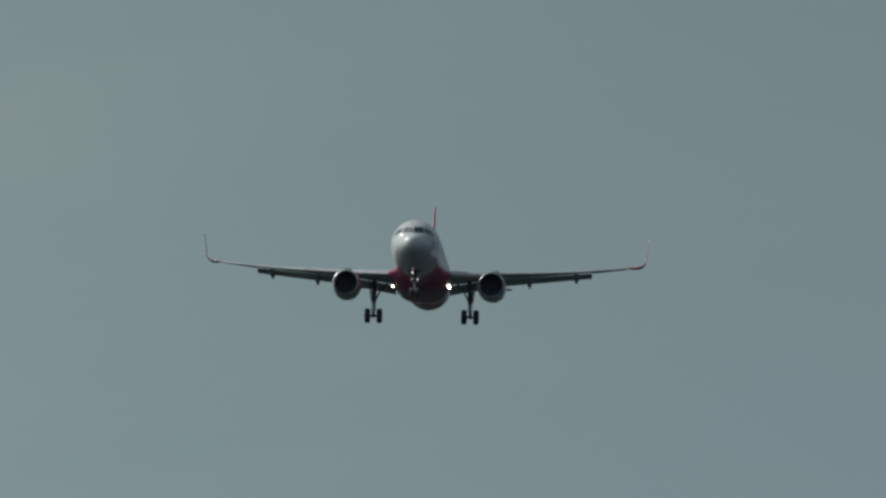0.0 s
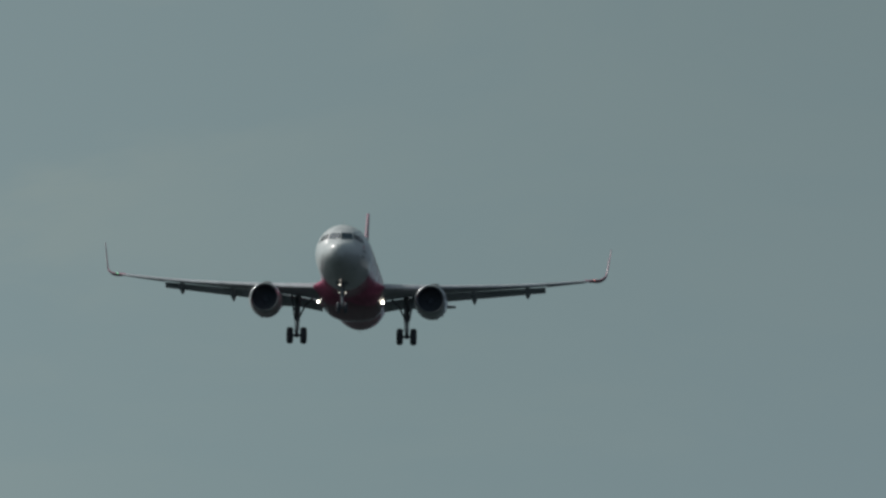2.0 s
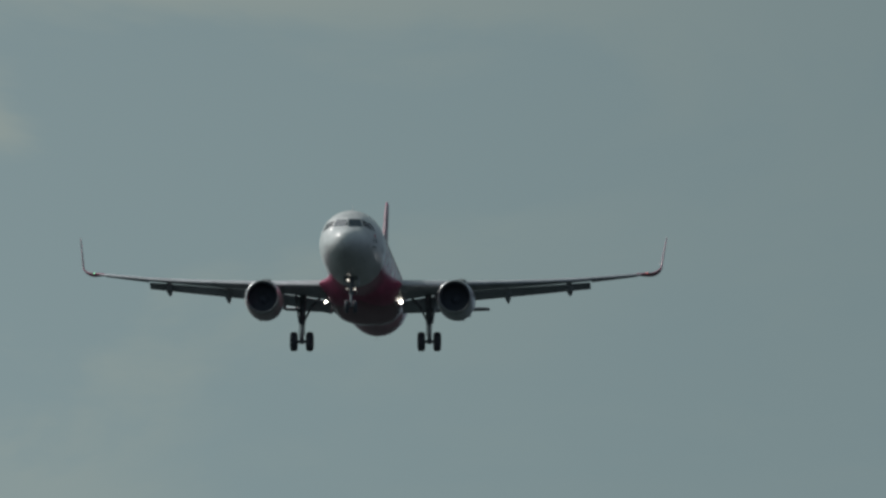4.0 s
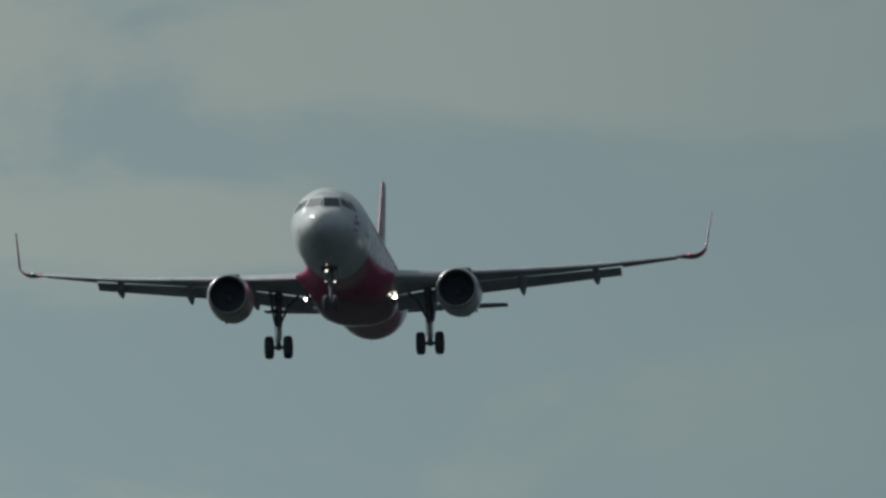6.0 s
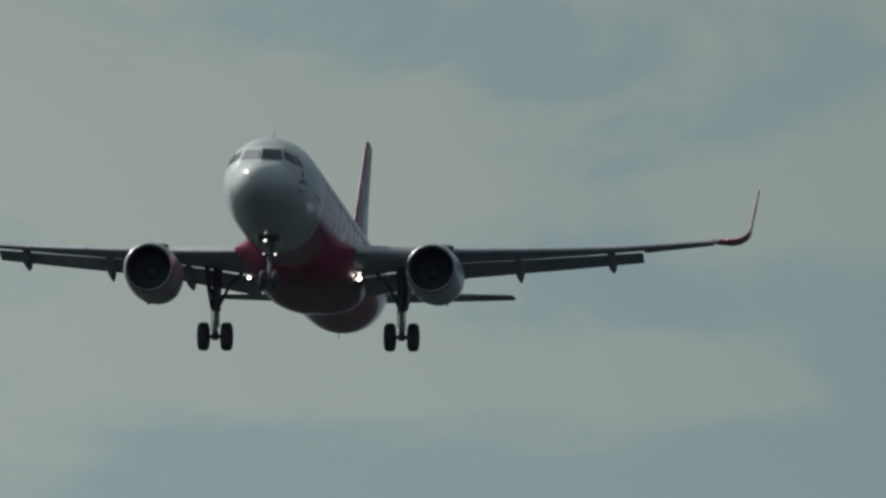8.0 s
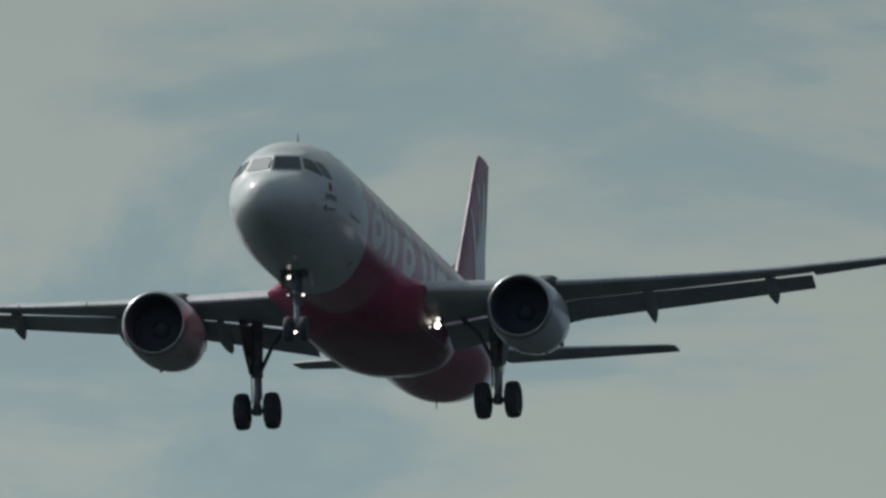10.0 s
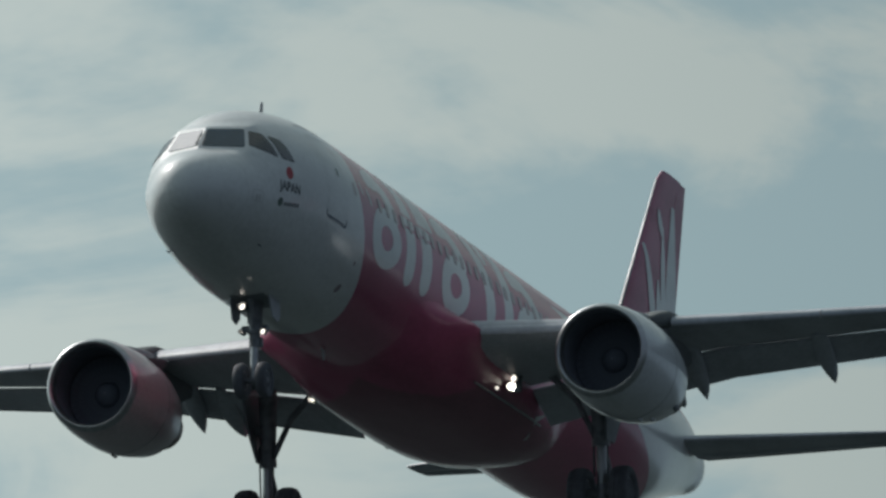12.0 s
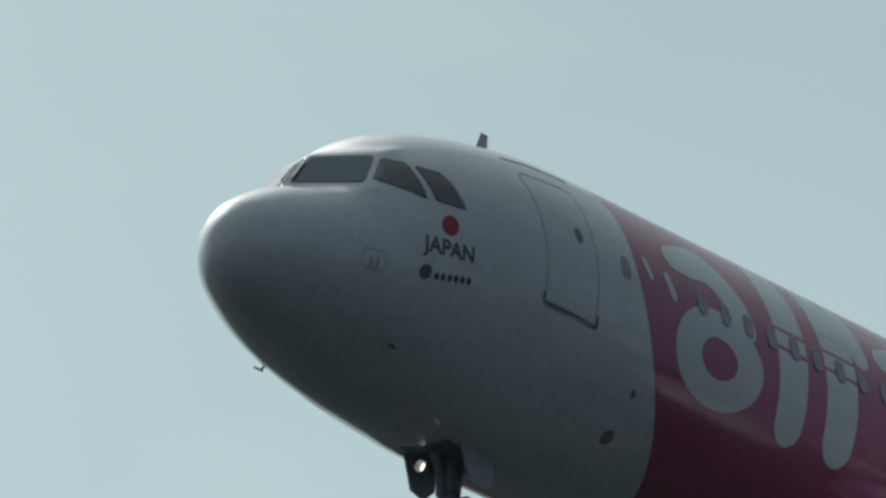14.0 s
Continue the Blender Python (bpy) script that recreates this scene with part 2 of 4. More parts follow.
M = {
    "livery": material("painted_skin", livery),
    "white": material("white_paint", flat(WHITE, 0.32, dirt=0.2, coat=0.3)),
    "decal": material("white_decal", flat((0.62, 0.65, 0.65), 0.35, dirt=0.12, coat=0.3)),
    "red": material("red_paint", flat(RED, 0.46, dirt=0.30, coat=0.3)),
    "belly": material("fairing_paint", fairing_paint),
    "spot": material("red_spot", flat((0.40, 0.012, 0.03), 0.4, dirt=0.1)),
    "grey": material("grey_wing_paint", flat(GREY, 0.55, dirt=0.3, scale=0.5)),
    "dark_grey": material("dark_grey_paint", flat((0.22, 0.24, 0.26), 0.5, dirt=0.35)),
    "pylon": material("dark_pylon_paint", flat((0.10, 0.112, 0.115), 0.6, dirt=0.3)),
    "ink": material("black_marking", flat((0.07, 0.08, 0.09), 0.5, dirt=0.1)),
    "faint": material("grey_marking", flat((0.42, 0.43, 0.43), 0.45, dirt=0.15)),
    "seam": material("door_seam", flat((0.50, 0.515, 0.515), 0.45, dirt=0.15)),
    "shade": material("dim_cabin_glass", flat((0.25, 0.18, 0.205), 0.4, dirt=0.2, coat=0.75)),
    "badge": material("green_grey_badge", flat((0.10, 0.14, 0.12), 0.5, dirt=0.2)),
    "cowl": material("cowl_paint", flat((0.62, 0.645, 0.67), 0.34, dirt=0.25, coat=0.6)),
    # right engine: red reflected from the body is put into the cowl colour
    "cowl_bounce": material("red_bounce_cowl_paint", flat((0.57, 0.47, 0.48), 0.34, dirt=0.25, coat=0.6)),
    "lip": material("bare_aluminium", flat((0.50, 0.51, 0.52), 0.34, metal=0.9, dirt=0.3)),
    # shade of the deep intake is put into the lining, blade and spinner colours
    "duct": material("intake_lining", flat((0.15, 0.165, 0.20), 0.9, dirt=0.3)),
    "blade": material("dimmed_blade", flat((0.135, 0.15, 0.18), 0.9, metal=0.0, dirt=0.3)),
    "spinner": material("dimmed_spinner_paint", flat((0.125, 0.14, 0.17), 0.95, dirt=0.2)),
    "hot": material("scorched_metal", flat((0.26, 0.23, 0.21), 0.45, metal=0.7, dirt=0.45, scale=3.0)),
    "steel": material("gear_steel", flat((0.27, 0.28, 0.30), 0.5, metal=0.15, dirt=0.4, scale=3.0)),
    "chrome": material("oleo_chrome", flat((0.42, 0.43, 0.44), 0.38, metal=0.8, dirt=0.2)),
    "rubber": material("tyre_rubber", flat((0.125, 0.13, 0.148), 0.78, dirt=0.35, bump=0.25, scale=3.0)),
    "rim": material("wheel_rim", flat((0.30, 0.31, 0.32), 0.4, metal=0.5, dirt=0.4, scale=5.0)),
    # blue of the reflected sky is put into the front panes' base colour
    "glass": material("sky_tinted_glass", tinted_glass((0.024, 0.048, 0.078))),
    "side_glass": material("brown_tinted_glass", tinted_glass((0.050, 0.046, 0.052))),
    "trim": material("dark_door_trim", flat((0.13, 0.15, 0.19), 0.5, dirt=0.2)),
    "lamp": material("lamp_glow", glow((1.0, 0.93, 0.80), 26.0)),
    "lamp_soft": material("small_lamp_glow", glow((1.0, 0.92, 0.80), 1.6)),
    "lamp_dim": material("dim_lamp_glow", glow((1.0, 0.92, 0.80), 1.0)),
    "lamp_red": material("red_lamp_glow", glow((1.0, 0.10, 0.06), 1.1)),
    "lamp_green": material("green_lamp_glow", glow((0.2, 1.0, 0.45), 1.5)),
    "meadow": material("meadow", meadow),
}


# ---- mesh helpers ----
def part(name, bm, mat, parent=None, label="", smooth=True):
    """Links a bmesh as one mesh object under a thing or a part."""
    bmesh.ops.remove_doubles(bm, verts=bm.verts, dist=1e-5)
    bmesh.ops.recalc_face_normals(bm, faces=bm.faces)
    data = bpy.data.meshes.new(name)
    bm.to_mesh(data)
    bm.free()
    data.materials.append(M[mat])
    if smooth:
        for p in data.polygons:
            p.use_smooth = True
        data.set_sharp_from_angle(angle=radians(38))
    ob = new(name, data)
    ob.parent = parent
    return tagged(ob, label)


def loft(bm, rings, closed=True, caps=True):
    rows = [[bm.verts.new(p) for p in ring] for ring in rings]
    n = len(rows[0])
    for a, b in zip(rows, rows[1:]):
        for i in range(n if closed else n - 1):
            j = (i + 1) % n
            bm.faces.new((a[i], a[j], b[j], b[i]))
    if caps and closed:
        bm.faces.new(rows[0])
        bm.faces.new(rows[-1])
    return bm


def box(bm, lo, hi, bevel=0.0):
    made = bmesh.ops.create_cube(bm, size=1.0, matrix=Matrix.LocRotScale([(a + b) / 2 for a, b in zip(lo, hi)], None, [b - a for a, b in zip(lo, hi)]))
    if bevel:
        edges = list({e for v in made["verts"] for e in v.link_edges})
        bmesh.ops.bevel(bm, geom=edges, offset=bevel, segments=2, affect="EDGES")
    return bm


def tube(bm, a, b, r0, r1=None, n=18):
    a, b = Vector(a), Vector(b)
    r1 = r0 if r1 is None else r1
    turn = (b - a).to_track_quat("Z", "Y").to_matrix()
    rings = [[p + turn @ Vector((r * math.cos(k * math.tau / n), r * math.sin(k * math.tau / n), 0)) for k in range(n)] for p, r in ((a, r0), (b, r1))]
    return loft(bm, rings)


def spin(bm, profile, centre, n=48, wobble=None):
    """Surface of revolution about the fore-and-aft axis; profile of (aft, radius)."""
    cx, cy, cz = centre
    rings = [[Vector((cx + r * math.cos(k * math.tau / n), cy - s, cz + r * math.sin(k * math.tau / n))) for k in range(n)] for s, r in profile]
    return loft(bm, rings, caps=False)


def wheel_profile(bm, profile, centre, n=40):
    """Surface of revolution about the axle; profile of (across, radius)."""
    cx, cy, cz = centre
    rings = [[Vector((cx + u, cy + r * math.cos(k * math.tau / n), cz + r * math.sin(k * math.tau / n))) for k in range(n)] for u, r in profile]
    return loft(bm, rings)


# ---- the shape of the body ----
# aft of the nose tip, half width, top, bottom
BODY = np.array([
    (0.03, 0.206, -0.326, -0.767), (0.10, 0.347, -0.171, -0.913), (0.25, 0.537, 0.003, -1.058), (0.5, 0.739, 0.164, -1.211),
    (0.8, 0.917, 0.321, -1.327), (1.2, 1.103, 0.485, -1.463), (1.5, 1.227, 0.63, -1.557), (2.0, 1.418, 1.05, -1.703),
    (2.5, 1.548, 1.45, -1.817), (3.0, 1.646, 1.67, -1.895), (3.5, 1.74, 1.80, -1.945), (4.2, 1.845, 1.93, -1.995),
    (5.2, 1.94, 2.045, -2.05), (6.4, 1.975, 2.07, -2.07), (26.0, 1.975, 2.07, -2.07), (27.5, 1.93, 2.07, -2.03),
    (30.0, 1.72, 2.04, -1.66), (32.0, 1.42, 1.99, -1.17), (34.0, 1.07, 1.91, -0.62), (36.0, 0.68, 1.70, -0.10),
    (37.1, 0.46, 1.40, 0.16), (37.45, 0.33, 1.22, 0.34)])


def body_at(s):
    """Half width, top and bottom of the body, smooth between the stations."""
    k = BODY[:, 0]
    out = []
    for c in (1, 2, 3):
        v = BODY[:, c]
        if s <= k[0]:
            mid = -0.55
            f = math.sqrt(max(s, 0.0) / k[0])
            out.append(v[0] * f if c == 1 else mid + (v[0] - mid) * f)
            continue
        i = min(int(np.searchsorted(k, s)) - 1, len(k) - 2)
        i = max(i, 0)
        h = k[i + 1] - k[i]
        d = (v[i + 1] - v[i]) / h

        def slope(j):
            if j <= 0 or j >= len(k) - 1:
                return (v[min(j + 1, len(k) - 1)] - v[max(j - 1, 0)]) / (k[min(j + 1, len(k) - 1)] - k[max(j - 1, 0)])
            a, b = (v[j] - v[j - 1]) / (k[j] - k[j - 1]), (v[j + 1] - v[j]) / (k[j + 1] - k[j])
            return 0.0 if a * b <= 0 else 2 * a * b / (a + b)
        u = (s - k[i]) / h
        m0, m1 = slope(i), slope(i + 1)
        out.append((2 * u**3 - 3 * u**2 + 1) * v[i] + (u**3 - 2 * u**2 + u) * h * m0 + (3 * u**2 - 2 * u**3) * v[i + 1] + (u**3 - u**2) * h * m1)
    return out


def skin(s, angle, side=-1, lift=0.0):
    """A point of the skin: angle in radians up from the waterline, side -1 is the aeroplane's left."""
    w, top, low = body_at(s)
    c, h = (top + low) / 2, (top - low) / 2
    w2, top2, low2 = body_at(s + 0.01)
    n = Vector((side * math.cos(angle) / w, 0, math.sin(angle) / h))
    along = Vector((side * (w2 - w) * math.cos(angle), -0.01, ((top2 + low2) / 2 - c) + ((top2 - low2) / 2 - h) * math.sin(angle)))
    around = Vector((-side * w * math.sin(angle), 0, h * math.cos(angle)))
    n = along.cross(around)
    n = n if n.x * side >= 0 else -n
    return Vector((side * w * math.cos(angle), -s, c + h * math.sin(angle))) + n.normalized() * lift


def angle_of(s, z):
    w, top, low = body_at(s)
    return math.asin(max(-1, min(1, (z - (top + low) / 2) / ((top - low) / 2))))


SCREEN = [(0.0, 1.27, 0.53), (0.85, 1.76, 0.56), (0.71, 2.15, 1.03), (0.0, 1.70, 0.99)]
SCREEN_FACE = np.linalg.lstsq(np.array([(x, z, 1.0) for x, _, z in SCREEN]), np.array([s for _, s, _ in SCREEN]), rcond=None)[0]


def screen_plane(x, z):
    return float(SCREEN_FACE @ np.array((abs(x), z, 1.0)))


def windscreen_s(x, z, s):
    """How far aft the skin lies, flattened round the two front panes."""
    if not (0.9 < s < 2.6 and z > 0.2 and abs(x) < 1.3):
        return s
    away = -9.0
    for (x0, _, z0), (x1, _, z1) in zip(SCREEN, SCREEN[1:] + SCREEN[:1]):
        if x0 == x1 == 0.0:
            continue
        side = math.hypot(x1 - x0, z1 - z0)
        away = max(away, ((abs(x) - x0) * (z1 - z0) - (z - z0) * (x1 - x0)) / side)
    f = min(1.0, max(0.0, (0.24 - away) / 0.20))
    f = f * f * (3 - 2 * f)
    return s + (screen_plane(x, z) - s) * f


def sheet(bm, grid):
    rows = [[bm.verts.new(p) for p in r] for r in grid]
    for a, b in zip(rows, rows[1:]):
        for i in range(len(a) - 1):
            bm.faces.new((a[i], a[i + 1], b[i + 1], b[i]))
    return bm


def decal(bm, path, widths, side=-1, lift=0.004, across=8, arc=2.02):
    """A painted band on the skin along a path of (aft, height along the skin), with its widths."""
    pts = [Vector(p) for p in path]
    grid = []
    for i, p in enumerate(pts):
        d = (pts[min(i + 1, len(pts) - 1)] - pts[max(i - 1, 0)]).normalized()
        nrm = Vector((-d.y, d.x))
        grid.append([skin(q.x, q.y / arc, side, lift) for q in (p + nrm * widths[i] * (k / across - 0.5) for k in range(across + 1))])
    return sheet(bm, grid)


def stroke(a, b, width, bend=0.0, taper=(1.0, 1.0), n=16):
    """A round-ended bar from a to b as path and widths."""
    a, b = Vector(a), Vector(b)
    d = b - a
    nrm = Vector((-d.y, d.x))
    path, widths = [], []
    for i in range(n + 1):
        u = 0.5 - 0.5 * math.cos(math.pi * i / n)
        p = a + d * u + nrm * bend * 4 * u * (1 - u)
        edge = min(u, 1 - u) * d.length / (width / 2)
        path.append(p)
        widths.append(max(0.02, width * (taper[0] + (taper[1] - taper[0]) * u) * math.sqrt(max(0.0, 1 - (1 - min(1, edge)) ** 2))))
    return path, widths


def disc(bm, centre, radii, hole=0.0, side=-1, lift=0.004, n=40, arc=2.02, power=2.0, rings=8):
    grid = []
    for j in range(rings + 1):
        f = hole + (1 - hole) * j / rings
        row = []
        for k in range(n + 1):
            c, s = math.cos(k * math.tau / n), math.sin(k * math.tau / n)
            q = (abs(c) ** power + abs(s) ** power) ** (-1 / power) * f
            row.append(skin(centre[0] + radii[0] * q * c, (centre[1] + radii[1] * q * s) / arc, side, lift))
        grid.append(row)
    return sheet(bm, grid)


def outline(bm, s0, s1, z0, z1, width, side=-1, corner=0.12, lift=0.006, n=10):
    """A rounded rectangular joint on the skin."""
    pts = []
    for cs, cz, a0 in ((s1 - corner, z1 - corner, 0), (s0 + corner, z1 - corner, 90), (s0 + corner, z0 + corner, 180), (s1 - corner, z0 + corner, 270)):
        for k in range(n + 1):
            a = radians(a0 + 90 * k / n)
            pts.append((cs + corner * math.cos(a), cz + corner * math.sin(a), math.cos(a), math.sin(a)))
    dense = []
    for p, q in zip(pts, pts[1:] + pts[:1]):
        steps = max(1, int(math.hypot(q[0] - p[0], q[1] - p[1]) / 0.15))
        dense += [tuple(p[c] + (q[c] - p[c]) * i / steps for c in range(4)) for i in range(steps)]
    dense.append(dense[0])
    grid = [[skin(p[0] + p[2] * o, angle_of(p[0] + p[2] * o, p[1] + p[3] * o), side, lift) for p in dense] for o in (0, -width)]
    return sheet(bm, grid)


def airfoil(chord, thick, n=14, cut=1.0, start=0.0):
    """Closed outline of (aft, up) from the upper rear round the nose to the lower rear."""
    def half(u):
        return 5 * thick * (0.2969 * math.sqrt(u) - 0.126 * u - 0.3516 * u**2 + 0.2843 * u**3 - 0.1036 * u**4)
    us = [start + (cut - start) * (0.5 - 0.5 * math.cos(math.pi * i / n)) for i in range(n + 1)]
    camber = [0.06 * thick / 0.12 * u * (1 - u) for u in us]
    up = [(u * chord, (c + half(u)) * chord) for u, c in zip(us, camber)]
    low = [(u * chord, (c - half(u) * 0.85) * chord) for u, c in zip(us, camber)]
    return up[::-1] + low[1:]


def section(x, lead, z, chord, thick, tilt=0.0, cut=1.0, n=14, lean=0.0, start=0.0):
    """An aerofoil section at x, its nose lead metres aft, tilted by degrees (nose up positive); lean turns it out of the vertical."""
    ca, sa = math.cos(radians(tilt)), math.sin(radians(tilt))
    out = []
    for u, v in airfoil(chord, thick, n, cut, start):
        s, h = u * ca + v * sa, -u * sa + v * ca
        out.append(Vector((x - h * math.sin(lean), -(lead + s), z + h * math.cos(lean))))
    return out


# ---- the aeroplane ----
def lead_edge(x):
    return 13.0 + 0.55 * (x - 2.0)


def trail_edge(x):
    return 19.0 if x < 6.4 else 19.0 + 0.33 * (x - 6.4)


def wing_z(x):
    """Height of the leading edge, bent up by the lift."""
    return -1.12 + 0.085 * (x - 2.0) + 0.0025 * (x - 2.0) ** 2 + 0.028 * max(0.0, x - 12.5)


def wing_tilt(x):
    return 2.0 - 0.68 * (x - 2.0) if x < 6.4 else -1.0 - 0.42 * (x - 6.4)


def trail_z(x):
    return wing_z(x) - math.sin(radians(wing_tilt(x))) * (trail_edge(x) - lead_edge(x))


def flap_at(x):
    """Chord and droop of the lowered flap."""
    if x < 6.39:
        return 1.42 - 0.035 * (x - 2.15), 23.0 - 0.75 * (x - 2.15)
    return 1.24 - 0.057 * (x - 6.4), 19.5


def flap_drop(x):
    return 0.098 + 0.012 * max(0.0, x - 9.0)


def mirror(points, side):
    return [Vector((p.x * side, p.y, p.z)) for p in points]


def build_fuselage(plane):
    bm = bmesh.new()
    stations = [0.0004, 0.004, 0.012, 0.03, 0.06] + [0.1 * (1 + i) for i in range(10)] + [1.05 + 0.05 * i for i in range(31)] + [2.6 + 0.1 * i for i in range(39)] + [6.6 + 0.5 * i for i in range(60)] + [36.4, 36.8, 37.1, 37.3, 37.45]
    n = 192
    rings = []
    for s in stations:
        w, top, low = body_at(s)
        c, h = (top + low) / 2, (top - low) / 2
        ring = []
        for k in range(n):
            x, z = w * math.cos(k * math.tau / n), c + h * math.sin(k * math.tau / n)
            ring.append(Vector((x, -windscreen_s(x, z, s), z)))
        rings.append(ring)
    loft(bm, rings)
    fus = part("fuselage", bm, "livery", plane, "tubular body, white nose and tail cone, red middle and belly")

    # exhaust of the auxiliary power unit
    bm = bmesh.new()
    spin(bm, [(37.43, 0.24), (37.62, 0.20), (37.62, 0.15), (37.4, 0.14)], (0, 0, 0.78), 24)
    part("exhaust_pipe", bm, "hot", fus)

    # cockpit glass: six panes with a thin frame
    def pane(corners, side, by_side, m=12):
        def place(q, lift):
            if by_side:
                p = skin(q[0], angle_of(q[0], q[1]), side, lift)
                return Vector((p.x, -windscreen_s(p.x, p.z, -p.y), p.z))
            out = Vector((SCREEN_FACE[0] * side, 1.0, SCREEN_FACE[1])).normalized()
            return Vector((side * q[0], -screen_plane(q[0], q[1]), q[1])) + out * lift
        bm = bmesh.new()
        k = len(corners)
        mid = [sum(q[c] for q in corners) / k for c in (0, 1)]
        rim = []
        for a, b in zip(corners, corners[1:] + corners[:1]):
            rim += [(a[0] + (b[0] - a[0]) * i / m, a[1] + (b[1] - a[1]) * i / m) for i in range(m)]
        # rounded corners
        for _ in range(1):
            rim = [tuple((rim[i - 1][c] + 2 * rim[i][c] + rim[(i + 1) % len(rim)][c]) / 4 for c in (0, 1)) for i in range(len(rim))]
        rings = [[place(q, 0.0) for q in rim]]
        for f in (0.985, 0.8, 0.6, 0.4, 0.2, 0.02):
            rings.append([place([mid[c] + (q[c] - mid[c]) * f for c in (0, 1)], 0.014) for q in rim])
        loft(bm, rings, caps=False)
        return part("cockpit_window", bm, "glass" if not by_side else "side_glass", fus, "dark glossy cockpit window pane")
    for side in (-1, 1):
        pane([(0.045, 0.535), (0.86, 0.555), (0.72, 1.035), (0.045, 0.995)], side, False)
        pane([(1.86, 0.60), (2.39, 0.425), (2.38, 0.96), (2.21, 0.995)], side, True)
        pane([(2.51, 0.44), (2.99, 0.43), (2.88, 0.77), (2.77, 0.905), (2.46, 0.93)], side, True)
    # wiper blades parked beside the centre post
    for side in (-1, 1):
        bm = bmesh.new()
        out = Vector((SCREEN_FACE[0] * side, 1.0, SCREEN_FACE[1])).normalized() * 0.035
        a, b = [Vector((side * x, -screen_plane(x, z), z)) + out for x, z in ((0.07, 0.56), (0.045, 0.88))]
        tube(bm, a, b, 0.014, 0.010, n=8)
        part("wiper", bm, "ink", fus)
    # cabin windows
    bm = bmesh.new()
    ring = []
    for k in range(16):
        c, s = math.cos(k * math.tau / 16), math.sin(k * math.tau / 16)
        q = (abs(c) ** 3 + abs(s) ** 3) ** (-1 / 3)
        ring.append((0.115 * q * c, 0.165 * q * s))
    loft(bm, [[Vector((0, y, z)) for y, z in ring], [Vector((-0.012, y * 0.92, z * 0.92)) for y, z in ring]])
    first = part("cabin_window", bm, "shade", fus)
    lean = angle_of(10, 0.52)
    spots = [7.75 + 0.533 * i for i in range(38)]
    for side in (-1, 1):
        for s in spots:
            if side == -1 and s == spots[0]:
                ob = first
            else:
                ob = new("cabin_window", first.data)
                ob.parent = fus
            p = skin(s, lean, side, 0.0)
            ob.matrix_local = Matrix.Translation(p) @ (pose(0, 0, 0, 0, math.degrees(lean), 0) if side == -1 else pose(0, 0, 0, 0, -math.degrees(lean), 180))

    # doors, hatches, vents
    for side in (-1, 1):
        bm = bmesh.new()
        outline(bm, 4.37, 5.40, -0.46, 1.40, 0.016, side)
        door = part("cabin_door", bm, "seam", fus, "closed white front cabin door outline")
        bm = bmesh.new()
        decal(bm, *stroke((4.37, -0.38), (5.43, -0.45), 0.062), side=side, arc=1.98)
        part("door_sill", bm, "trim", door)
        bm = bmesh.new()
        decal(bm, *stroke((4.37, -0.38), (4.36, -0.24), 0.05), side=side, arc=1.98)
        part("door_sill", bm, "trim", door)
        bm = bmesh.new()
        decal(bm, *stroke((5.43, -0.45), (5.42, -0.30), 0.05), side=side, arc=1.98)
        part("door_sill", bm, "trim", door)
        bm = bmesh.new()
        disc(bm, (5.08, 0.68), (0.075, 0.11), side=side)
        part("door_window", bm, "glass", door)
        bm = bmesh.new()
        disc(bm, (6.02, 0.50), (0.10, 0.16), side=side, power=3)
        part("cabin_window", bm, "shade", fus)
        for s, z, r in ((6.55, -1.60, 0.115), (6.55, -0.98, 0.055)):
            bm = bmesh.new()
            disc(bm, (s, z * 1.03), (r, r), side=side)
            part("vent", bm, "shade", fus)
        bm = bmesh.new()
        outline(bm, 1.37, 1.69, -0.70, -0.445, 0.014, side, 0.05)
        part("sensor_panel", bm, "faint", fus)
        bm = bmesh.new()
        for k in range(2):
            disc(bm, (1.49 + 0.09 * k, -0.16), (0.03, 0.075), side=side, arc=1.2)
        part("sensor_port", bm, "faint", fus)
        # probes under the nose
        for s, z in ((2.35, -1.42),):
            p = skin(s, angle_of(s, z), side, 0.0)
            q = skin(s, angle_of(s, z), side, 0.06)
            bm = bmesh.new()
            tube(bm, p, q, 0.016, n=8)
            tube(bm, q + Vector((0, -0.04, 0)), q + Vector((0, 0.14, 0)), 0.013, n=8)
            part("pitot_probe", bm, "ink", fus)

    # dark edge of the roof hatch
    bm = bmesh.new()
    decal(bm, *stroke((4.35, angle_of(4.35, 1.60) * 1.98), (5.65, angle_of(5.65, 1.63) * 1.98), 0.045), arc=1.98)
    part("hatch_edge", bm, "ink", fus)

    # blade aerials
    def blade(s, z0, height, chord, rake):
        bm = bmesh.new()
        rings = []
        for f in (0.0, 0.5, 1.0):
            c = chord * (1 - 0.55 * f)
            rings.append([Vector((h, -(s + rake * f + u), z0 + height * f)) for u, h in airfoil(c, 0.12, 8)])
        loft(bm, rings)
        part("blade_aerial", bm, "faint", fus)
    blade(5.24, 2.0, 0.42, 0.34, 0.20)
    blade(27.4, -2.0, -0.30, 0.26, 0.10)
    blade(9.6, -2.05, -0.26, 0.30, 0.10)

    # belly fairing, swelling out into the root of each leading edge: aft, half width, bottom, swell
    bm = bmesh.new()
    rings = []
